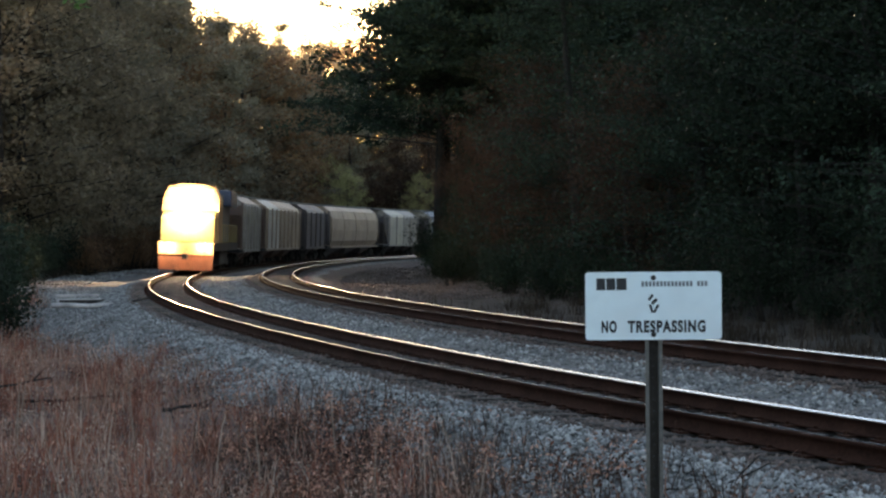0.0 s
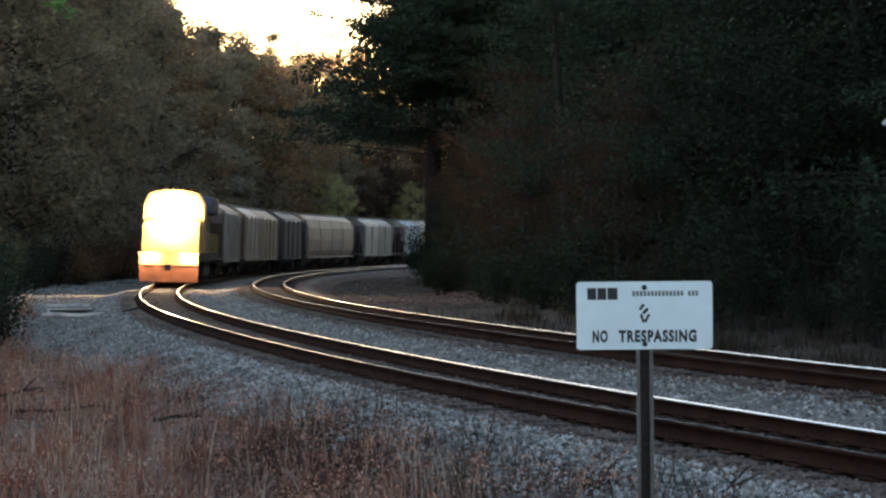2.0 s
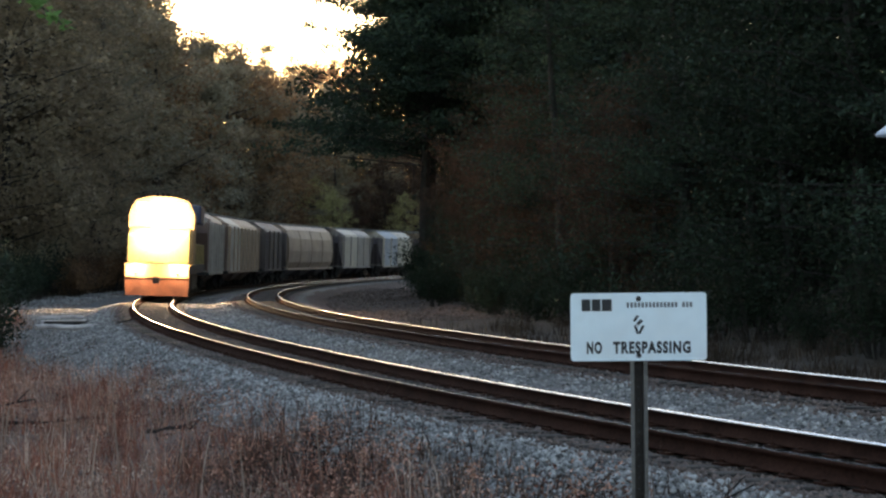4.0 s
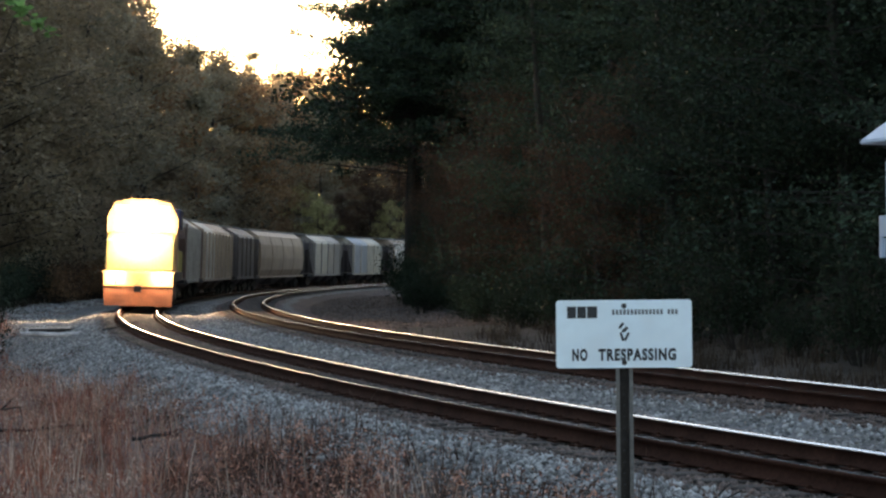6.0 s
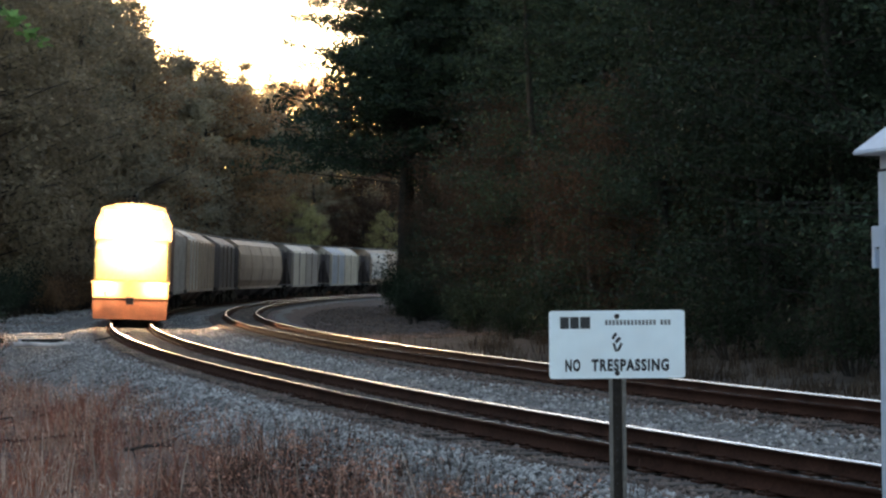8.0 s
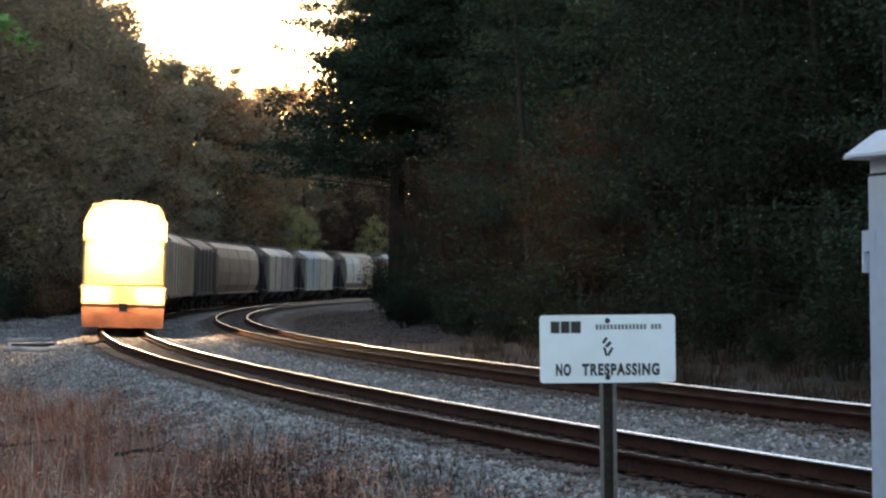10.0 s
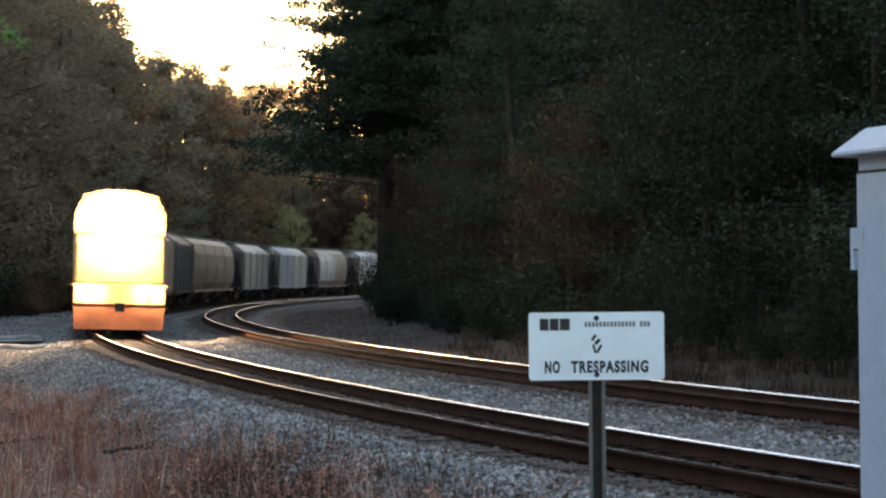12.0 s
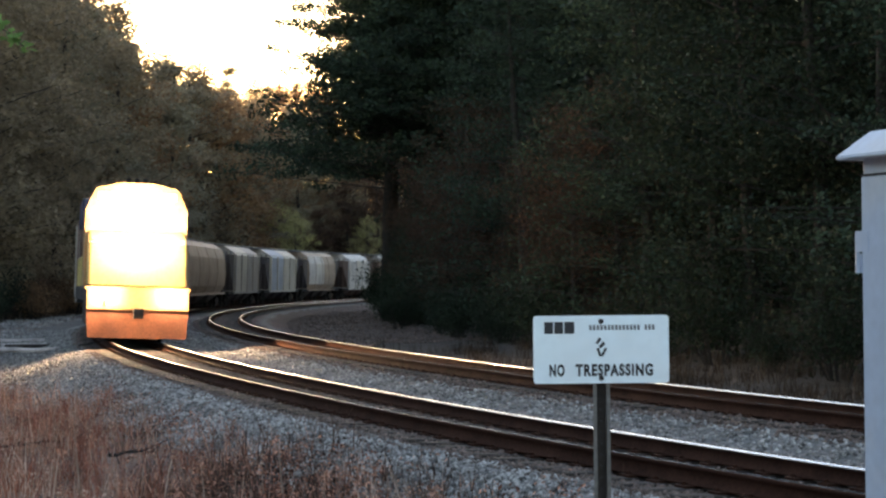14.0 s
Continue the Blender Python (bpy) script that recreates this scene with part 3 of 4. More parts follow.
stones("grey gravel inside the bend", 6000, 45, 125, 8.0, 14.5, 0.4, M_RUSTSTONE, 10, small=0.03, large=0.08)
stones("scattered gravel on the pad beside the track", 15000, 26, 110, -9.0, -2.6, 0.3, M_STONE, 11, small=0.03, large=0.075)
stones("rust-stained ballast at the inner track", 6000, -14, 70, 3.1, 4.1, 0.5, M_RUSTSTONE, 9)


def blades(name, label, mat, seed, x, y, height, width, bend):
    """Thin bent blades, each of two tapering pieces, standing at the places given."""
    rs = np.random.RandomState(seed)
    n = len(x)
    z = ground_z(x, y) - 0.02
    a, b = rs.uniform(0, 6.28, n), rs.uniform(0, 6.28, n)
    lush = np.clip(0.35 + 1.1 * rolling(x, y, 1.1) * (0.5 + rolling(y, x, 3.1)), 0.35, 1.3)
    h, w = height * lush * rs.uniform(0.4, 1.2, n), width * rs.uniform(0.6, 1.4, n)
    o = np.stack([x, y, z], -1)
    side = np.stack([np.cos(a), np.sin(a), np.zeros(n)], -1) * w[:, None]
    drift = np.stack([np.cos(b), np.sin(b), np.zeros(n)], -1) * (bend * h * rs.rand(n))[:, None]
    up = np.stack([np.zeros(n), np.zeros(n), h], -1)
    m, t = o + drift * 0.35 + up * 0.55, o + drift + up
    v = np.stack([o - side, o + side, m + side * 0.7, m - side * 0.7, t + side * 0.25, t - side * 0.25], 1).reshape(-1, 3)
    i = np.arange(n)[:, None] * 6
    f = np.concatenate([i + np.array([[0, 1, 2, 3]]), i + np.array([[3, 2, 4, 5]])])
    tagged(new(name, from_arrays(name, v, f, mat)), label, "grass", kind="stuff")


def tufted(rs, n, s0, s1, d0, d1, near, tuft, spread):
    """Places gathered in tufts, thinning out towards d1."""
    k = n // tuft
    x, y, s, d = scatter(rs, k, s0, s1, d0, d1, near)
    keep = rs.rand(k) > np.clip((d - d1 - (edge(s) if -3 < d1 < -2 else 0) + 1.0) / 1.1, 0, 1)
    keep &= rs.rand(k) < 0.25 + 1.2 * rolling(x, y, 0.9)
    x, y = x[keep], y[keep]
    x, y = np.repeat(x, tuft), np.repeat(y, tuft)
    return x + rs.randn(len(x)) * spread, y + rs.randn(len(y)) * spread


def weeds():
    rs = np.random.RandomState(17)
    x, y = tufted(rs, 40000, -14, 46, -12, -2.2, 0.35, 10, 0.12)
    blades("dry_grass", "knee-high dry brown grass beside the ballast", M_GRASS, 1, x, y, 0.34, 0.0055, 0.9)
    x, y = tufted(rs, 7000, -14, 40, -12, -2.4, 0.3, 4, 0.12)
    blades("straw_grass", "pale straw stalks standing in the dry grass", M_STRAW, 2, x, y, 0.62, 0.0045, 0.5)
    x, y = tufted(rs, 20000, -8, 48, -11, -2.5, 0.1, 30, 0.16)
    blades("russet_grass", "reddish-brown broom grass in clumps", M_RUSSET, 3, x, y, 0.45, 0.006, 0.8)
    x, y = tufted(rs, 4500, -14, -2, -4.6, -1.95, 0.6, 6, 0.1)
    blades("dark_stalk", "thin dark dead stalks along the edge of the gravel", M_LITTER, 6, x, y, 0.42, 0.006, 0.5)
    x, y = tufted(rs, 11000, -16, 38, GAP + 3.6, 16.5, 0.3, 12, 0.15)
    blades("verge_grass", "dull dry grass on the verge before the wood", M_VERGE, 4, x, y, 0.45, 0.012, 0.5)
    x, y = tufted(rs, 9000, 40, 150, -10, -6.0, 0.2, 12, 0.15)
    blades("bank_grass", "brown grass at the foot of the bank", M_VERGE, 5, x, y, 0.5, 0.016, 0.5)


weeds()


def forbs(name, label, mat, seed, n, s0, s1, d0, d1, leaf, top):
    """Low weeds of small crumpled leaves in patches."""
    rs = np.random.RandomState(seed)
    x, y = tufted(rs, n, s0, s1, d0, d1, 0.3, 40, 0.13)
    # each kind keeps to patches of its own
    own = rolling(x[::40] + 7.3 * seed, y[::40] - 3.1 * seed, 1.5) + 0.4 * rolling(x[::40] - 2.7 * seed, y[::40], 0.5)
    keep = np.repeat(rs.rand(len(own)) < np.clip((own - 0.5) * 4, 0.1, 1), 40)
    x, y = x[keep], y[keep]
    z = ground_z(x, y) + rs.rand(len(x)) ** 1.5 * top * np.repeat(rs.uniform(0.4, 1.1, len(x) // 40), 40)
    v, f = leaf_quads(rs, np.stack([x, y, z], -1), None, leaf, 0.9)
    tagged(new(name, from_arrays(name, v, f, mat)), label, "weeds", kind="stuff")


forbs("russet_weed", "low russet weeds with withered leaves", M_RUSSET, 41, 52000, -13, 46, -11, -2.2, 0.02, 0.36)
forbs("brown_weed", "low brown weeds with crumpled leaves", M_GRASS, 42, 60000, -13, 46, -11, -2.2, 0.022, 0.34)
# dark leaf litter, also painting in the shaded gaps between the weeds
forbs("withered_weed", "dark withered weeds and dead leaves", M_LITTER, 45, 36000, -13, 46, -11, -2.2, 0.025, 0.25)
forbs("pale_litter", "pale dead leaves and stems littering the ground", M_STRAW, 43, 60000, -13, 46, -11, -2.4, 0.02, 0.28)
forbs("green_weed", "low dull green weeds", M_HAZE_OLIVE, 44, 9000, -13, 46, -11, -2.4, 0.02, 0.3)
forbs("gravel_weed", "thin russet weeds growing up through the gravel", M_RUSSET, 46, 7000, -10, 26, -3.4, -1.95, 0.018, 0.26)
forbs("gravel_litter", "dark withered weeds on the edge of the gravel", M_LITTER, 47, 9000, -12, 26, -3.4, -1.95, 0.02, 0.24)


forbs("bank_weed", "dense dark brown weeds at the foot of the gravel", M_LITTER, 48, 18000, -14, -3, -4.4, -1.9, 0.022, 0.3)
forbs("bank_leaf", "brown withered leaves at the foot of the gravel", M_GRASS, 49, 18000, -14, -2, -4.4, -2.0, 0.02, 0.3)


def timber(name, label, x, y, length, r, turn, square, mat, lift=0.0):
    z = float(ground_z(np.array([x]), np.array([y]))[0])
    bm = bmesh.new()
    if square:
        box(bm, -length / 2, length / 2, -r, r, 0, 2 * r * square)
        bmesh.ops.bevel(bm, geom=bm.edges[:], offset=0.015, segments=1, affect="EDGES")
    else:
        n = 12
        tube(bm, [(-length / 2 + length * i / n, 0.04 * math.sin(1.1 * i), r + 0.02 * math.sin(0.9 * i)) for i in range(n + 1)],
             [r * (1 - 0.03 * i + 0.05 * math.sin(2.3 * i)) for i in range(n + 1)], 14, True)
    me = bpy.data.meshes.new(name)
    bm.to_mesh(me)
    bm.free()
    me.materials.append(mat)
    ob = new(name, me)
    ob.matrix_basis = pose(x, y, z - 0.02 + lift, 0, 0, turn)
    return tagged(ob, label, "log" if not square else "timber")


timber("fallen_log", "weathered grey fallen log on the gravel", -11.0, 57.0, 2.7, 0.085, 3, 0, M_LOG, 0.05)
timber("old_tie", "discarded dark wooden tie on the gravel", -12.3, 61.5, 1.5, 0.1, -3, 0.8, M_TIE)
timber("old_tie", "discarded grey wooden tie on the gravel", -12.9, 64.0, 1.6, 0.09, 5, 0.7, M_LOG)
timber("old_tie", "discarded grey wooden tie on the gravel", -14.0, 69.0, 1.7, 0.09, 2, 0.7, M_LOG)


def dead_branch(x, y, turn, length, label, lift=0.0):
    z = float(ground_z(np.array([x]), np.array([y]))[0])
    t = empty("dead_branch", pose(x, y, z + lift, 0, 0, turn), label, "branch")
    rr = random.Random(int(x * 31))
    p, way, twigs = Vector((0, 0, 0.05)), [], []
    way.append(p)
    for i in range(6):
        p = p + Vector((length / 6, rr.uniform(-0.1, 0.1), rr.uniform(-0.02, 0.07)))
        way.append(p)
        if lift and i in (0, 3, 5):
            twigs.append((p, p + Vector((0.05, 0.03, -lift - 0.1)), 0.012))
        if i in (1, 3, 4):
            twigs.append((p, p + Vector((rr.uniform(0.1, 0.4), rr.uniform(-0.3, 0.3), rr.uniform(0.02, 0.22))), 0.014))
    bm = bmesh.new()
    tube(bm, way, [0.03 - 0.0035 * i for i in range(7)], 7, True)
    part("stem", bm, M_BARK, t, "dark crooked stem")
    for a, b, w in twigs:
        bm = bmesh.new()
        rod(bm, a, b, w, w * 0.4, 5)
        part("twig", bm, M_BARK, t)


for bx, by, turn, ln in ((-6.6, 27.5, 10, 2.6), (-3.9, 25.0, -8, 0.7), (-7.4, 26.5, 15, 1.6), (-9.5, 55.2, 12, 1.1), (1.75, 13.7, 20, 0.7)):
    dead_branch(bx, by, turn, ln, "dark dead branch lying in the dry weeds", 0.13 if 20 < by < 50 else 0.0)


def dry_stalk(x, y, height, lean, turn, head, label):
    """One tall dead stalk with side twigs and a ragged seed head."""
    rs = np.random.RandomState(int(abs(x) * 100 + y * 7))
    z = float(ground_z(np.array([x]), np.array([y]))[0])
    t = empty("dry_stalk", pose(x, y, z, 0, 0, turn), label, "weed", "tall dead stalks")
    bm = bmesh.new()
    us = [i / 7 for i in range(8)]
    tube(bm, [(lean * height * u * u, 0.02 * math.sin(3 * u), height * u - 0.05 * (1 - u)) for u in us], [0.012 * (1.1 - 0.7 * u) for u in us], 6)
    part("stalk", bm, M_STRAW, t, "pale dry stalk")
    c = np.array([lean * height, 0, height])
    v, f = leaf_quads(rs, c + rs.randn(head, 3) * np.array([0.03, 0.03, 0.05]) - np.array([0, 0, 0.03]), None, 0.018, 0.9)
    tagged(mesh_part("seed_head", from_arrays("seed_head", v, f, M_GRASS), t, "ragged brown seed head"), kind="stuff")


for sx, sy, sh, sl, st, sn in ((0.22, 13.5, 0.95, 0.12, 10, 90), (-3.2, 17.0, 0.9, 0.1, 0, 40), (-1.75, 17.2, 0.85, -0.08, 20, 40), (-4.1, 15.8, 0.8, 0.1, 40, 40),
                               (0.05, 13.0, 0.75, -0.1, 0, 60), (-2.4, 19.0, 0.8, 0.15, 30, 50), (-3.6, 21.0, 0.85, -0.12, 60, 50), (-0.6, 16.0, 0.8, 0.1, 90, 60),
                               (1.12, 13.2, 0.65, -0.12, 15, 60), (-5.4, 23.0, 0.9, 0.14, 20, 50), (-1.1, 18.5, 0.75, 0.2, 120, 50), (-4.6, 19.5, 0.9, 0.1, 75, 40)):
    dry_stalk(sx, sy, sh, sl, st, sn, "tall pale dead weed stalk among dry grass")


# ---------------------------------------------------------------- sign and case
def warning_sign():
    # beside the ballast, a little turned
    x, y = 0.942, 8.14
    z = float(ground_z(np.array([x]), np.array([y]))[0])
    t = empty("no_trespassing_sign", pose(x, y, z, 0, 0, -1.0), "white metal no-trespassing sign on a grey steel post", "sign")
    top = 1.565 - z
    low = top - 0.305
    bm = bmesh.new()
    # recess shade put in as colour: the web takes M_TIE's dark tone
    box(bm, -0.021, 0.021, -0.004, 0.0, -0.5, top - 0.02)
    part("post_web", bm, M_TIE, t, "hollow of the post, darkened for its shade")
    bm = bmesh.new()
    for sx in (-1, 1):
        box(bm, min(sx * 0.0215, sx * 0.025), max(sx * 0.0215, sx * 0.025), -0.029, 0.0, -0.5, top - 0.02)
        box(bm, min(sx * 0.0255, sx * 0.038), max(sx * 0.0255, sx * 0.038), -0.029, -0.025, -0.5, top - 0.02)
    part("post", bm, M_POST, t, "weathered channel steel post with punched holes")
    # each hole is a dark disc on the web
    hole = None
    for k in range(int((low - 0.22) / 0.0508)):
        if hole is None:
            bm = bmesh.new()
            rod(bm, (0, -0.0065, 0), (0, -0.0035, 0), 0.0048, seg=8)
            hole = part("post_hole", bm, M_BOLT, t)
        else:
            hole = mesh_part("post_hole", hole.data, t)
        hole.matrix_basis = pose(0, 0, low - 0.12 - k * 0.0508)
    bm = bmesh.new()
    pts = []
    for cx, cz, a0 in ((0.289, 0.289, 0), (-0.289, 0.289, 90), (-0.289, 0.016, 180), (0.289, 0.016, 270)):
        for a in range(0, 91, 15):
            pts.append((cx + 0.016 * math.cos(radians(a0 + a)), cz + 0.016 * math.sin(radians(a0 + a))))
    f = bm.faces.new([bm.verts.new((px, -0.034, low + pz)) for px, pz in pts])
    r = bmesh.ops.extrude_face_region(bm, geom=[f])
    bmesh.ops.translate(bm, vec=(0, 0.003, 0), verts=[v for v in r["geom"] if isinstance(v, bmesh.types.BMVert)])
    bmesh.ops.recalc_face_normals(bm, faces=bm.faces[:])
    panel = part("panel", bm, M_SIGN, t, "white enamelled panel with rounded corners")
    # lettering
    for word, x0, wide in (("NO", -0.2335, 0.068), ("TRESPASSING", -0.116, 0.348)):
        cu = bpy.data.curves.new("word", "FONT")
        cu.body, cu.size, cu.extrude = word, 0.066, 0.0004
        cu.space_character, cu.offset = 1.2, 0.0032
        tmp = bpy.data.objects.new("word", cu)
        scene.collection.objects.link(tmp)
        me = bpy.data.meshes.new_from_object(tmp.evaluated_get(bpy.context.evaluated_depsgraph_get()))
        bpy.data.objects.remove(tmp)
        xs = [v.co.x for v in me.vertices]
        k = wide / (max(xs) - min(xs))
        for v in me.vertices:
            v.co = ((v.co.x - min(xs)) * k, v.co.y * 1.05, v.co.z)
        me.materials.clear()
        me.materials.append(M_INK)
        ob = mesh_part("word", me, panel, "black capital letters reading " + word.lower())
        ob.matrix_basis = pose(x0, -0.0352, low + 0.036, 90, 0, 0)
    # bars in place of the company's mark and name, and an abstract symbol
    bm = bmesh.new()
    for x0, w in ((-0.255, 0.04), (-0.21, 0.04), (-0.165, 0.045)):
        box(bm, x0, x0 + w, -0.0352, -0.0342, low + 0.224, low + 0.277)
    part("mark", bm, M_INK, panel, "three bold black bars")
    faded = material("faded_ink", (0.09, 0.1, 0.11), 0.6, vary=0.5, scale=60, fine=200, bump=0, second=(0.36, 0.38, 0.39))
    stroke = None
    for k in range(18):
        if stroke is None:
            bm = bmesh.new()
            box(bm, 0, 0.0115, -0.035, -0.0342, low + 0.239, low + 0.262)
            stroke = part("small_print", bm, faded, panel, "faded grey bar of small print")
        elif k != 14:
            mesh_part("small_print", stroke.data, panel).matrix_basis = pose(0.0166 * k - 0.053, 0, 0)
    stroke.matrix_basis = pose(-0.053, 0, 0)
    bm = bmesh.new()
    for cx, cz, w, h, a in ((-0.012, 0.19, 0.012, 0.03, 35), (0.004, 0.172, 0.03, 0.014, -45), (-0.01, 0.14, 0.011, 0.04, -18), (0.012, 0.14, 0.011, 0.04, 28)):
        box(bm, -w / 2, w / 2, -0.0006, 0.0006, -h / 2, h / 2, pose(cx, -0.0347, low + cz, 0, a, 0))
    part("symbol", bm, M_INK, panel, "small black symbol of slanted bars")
    for bz in (0.278, 0.024):
        bm = bmesh.new()
        rod(bm, (0, -0.0425, low + bz), (0, -0.034, low + bz), 0.008, seg=6)
        rod(bm, (0, -0.0365, low + bz), (0, -0.034, low + bz), 0.012, seg=14)
        part("bolt", bm, M_BOLT, t, "dark bolt with washer")


def signal_case():
    # a tall cabinet whose long side is seen at a slant; the corner farthest along it stands at the origin of its space
    px, py = 1.581, 6.0
    z = float(ground_z(np.array([px]), np.array([py]))[0])
    t = empty("signal_cabinet", pose(px, py, z, 0, 0, -68), "tall pale grey metal signal cabinet with an overhanging roof", "cabinet")
    eave = 1.725 + 0.394 - z
    W, D = 0.9, 0.7
    part("body", soft_box(0, W, 0, D, 0.02, eave + 0.03, 0.006, 2), M_CASE, t, "pale blue-grey painted metal body")
    bm = bmesh.new()
    lo = [bm.verts.new((x, y, eave)) for x, y in ((-0.07, -0.06), (W + 0.07, -0.06), (W + 0.07, D + 0.06), (-0.07, D + 0.06))]
    md = [bm.verts.new((v.co.x, v.co.y, eave + 0.012)) for v in lo]
    hi = [bm.verts.new((x, y, eave + 0.095)) for x, y in ((0.0, 0.03), (W, 0.03), (W, D - 0.03), (0.0, D - 0.03))]
    bm.faces.new(lo[::-1])
    bm.faces.new(hi)
    for a, b in ((lo, md), (md, hi)):
        for i in range(4):
            bm.faces.new((a[i], a[(i + 1) % 4], b[(i + 1) % 4], b[i]))
    bmesh.ops.recalc_face_normals(bm, faces=bm.faces[:])
    bmesh.ops.bevel(bm, geom=bm.edges[:], offset=0.004, segments=2, affect="EDGES")
    part("roof", bm, M_CASE, t, "overhanging roof with sloping edges")
    door = part("door", soft_box(0.012, W - 0.02, -0.018, 0.001, 0.1, eave - 0.06, 0.004, 1), M_CASE, t, "flat door on the long side")
    # added dark strip, painting the shadow in the gap above the door
    bm = bmesh.new()
    box(bm, 0.014, W - 0.022, -0.017, -0.001, eave - 0.06, eave - 0.051)
    part("door_seal", bm, M_BOLT, t, "dark strip for the shaded gap above the door")
    for hz in (eave - 0.31, 0.4):
        bm = bmesh.new()
        rod(bm, (-0.018, -0.012, hz - 0.07), (-0.018, -0.012, hz + 0.07), 0.008, seg=10)
        box(bm, -0.018, 0.05, -0.021, -0.016, hz + 0.0, hz + 0.07)
        box(bm, -0.018, 0.0, -0.01, 0.03, hz - 0.07, hz - 0.005)
        part("hinge", bm, M_CASE, door, "barrel hinge at the door's edge")
    part("plinth", soft_box(-0.05, W + 0.05, -0.05, D + 0.05, -0.4, 0.04, 0.02, 1), M_BALLAST, t, "concrete plinth")


warning_sign()
signal_case()


# ---------------------------------------------------------------- train
WHEEL_R = 0.46


def wheelset_mesh():
    bm = bmesh.new()
    for sy in (-1, 1):
        rod(bm, (0, sy * 0.70, 0), (0, sy * 0.83, 0), WHEEL_R, seg=24)
        rod(bm, (0, sy * 0.675, 0), (0, sy * 0.70, 0), WHEEL_R + 0.025, seg=24)
    rod(bm, (0, -1.0, 0), (0, 1.0, 0), 0.08, seg=10)
    me = bpy.data.meshes.new("wheelset")
    bm.to_mesh(me)
    bm.free()
    me.materials.append(M_DARKSTEEL)
    return me


WHEELS = wheelset_mesh()
TRAIN = []      # thing, distance of its middle behind the front, wheelsets


def add_wheels(t, places):
    out = []
    for x in places:
        w = mesh_part("wheelset", WHEELS, t, "grimy steel wheels on an axle")
        w.matrix_basis = pose(x, 0, WHEEL_R)
        out.append((w, x))
    return out


def bogie(t, x, base, axles):
    bm = bmesh.new()
    for sy in (-1, 1):
        y0, y1 = sorted((sy * 0.9, sy * 1.04))
        prism(bm, [(y0, 0.36), (y1, 0.36), (y1, 0.62), (y0, 0.62)], x - base / 2 - 0.2, x + base / 2 + 0.2)
        box(bm, x - 0.45, x + 0.45, y0, y1, 0.24, 0.78)
    box(bm, x - 0.2, x + 0.2, -0.95, 0.95, 0.6, 0.85)
    part("bogie", bm, M_DARKSTEEL, t, "dark cast bogie frame")


def coupler(t, x0, x1):
    bm = bmesh.new()
    box(bm, min(x0, x1), max(x0, x1), -0.08, 0.08, 0.78, 0.95)
    box(bm, x1 - 0.14, x1 + 0.14, -0.14, 0.14, 0.72, 1.0)
    part("coupler", bm, M_DARKSTEEL, t)


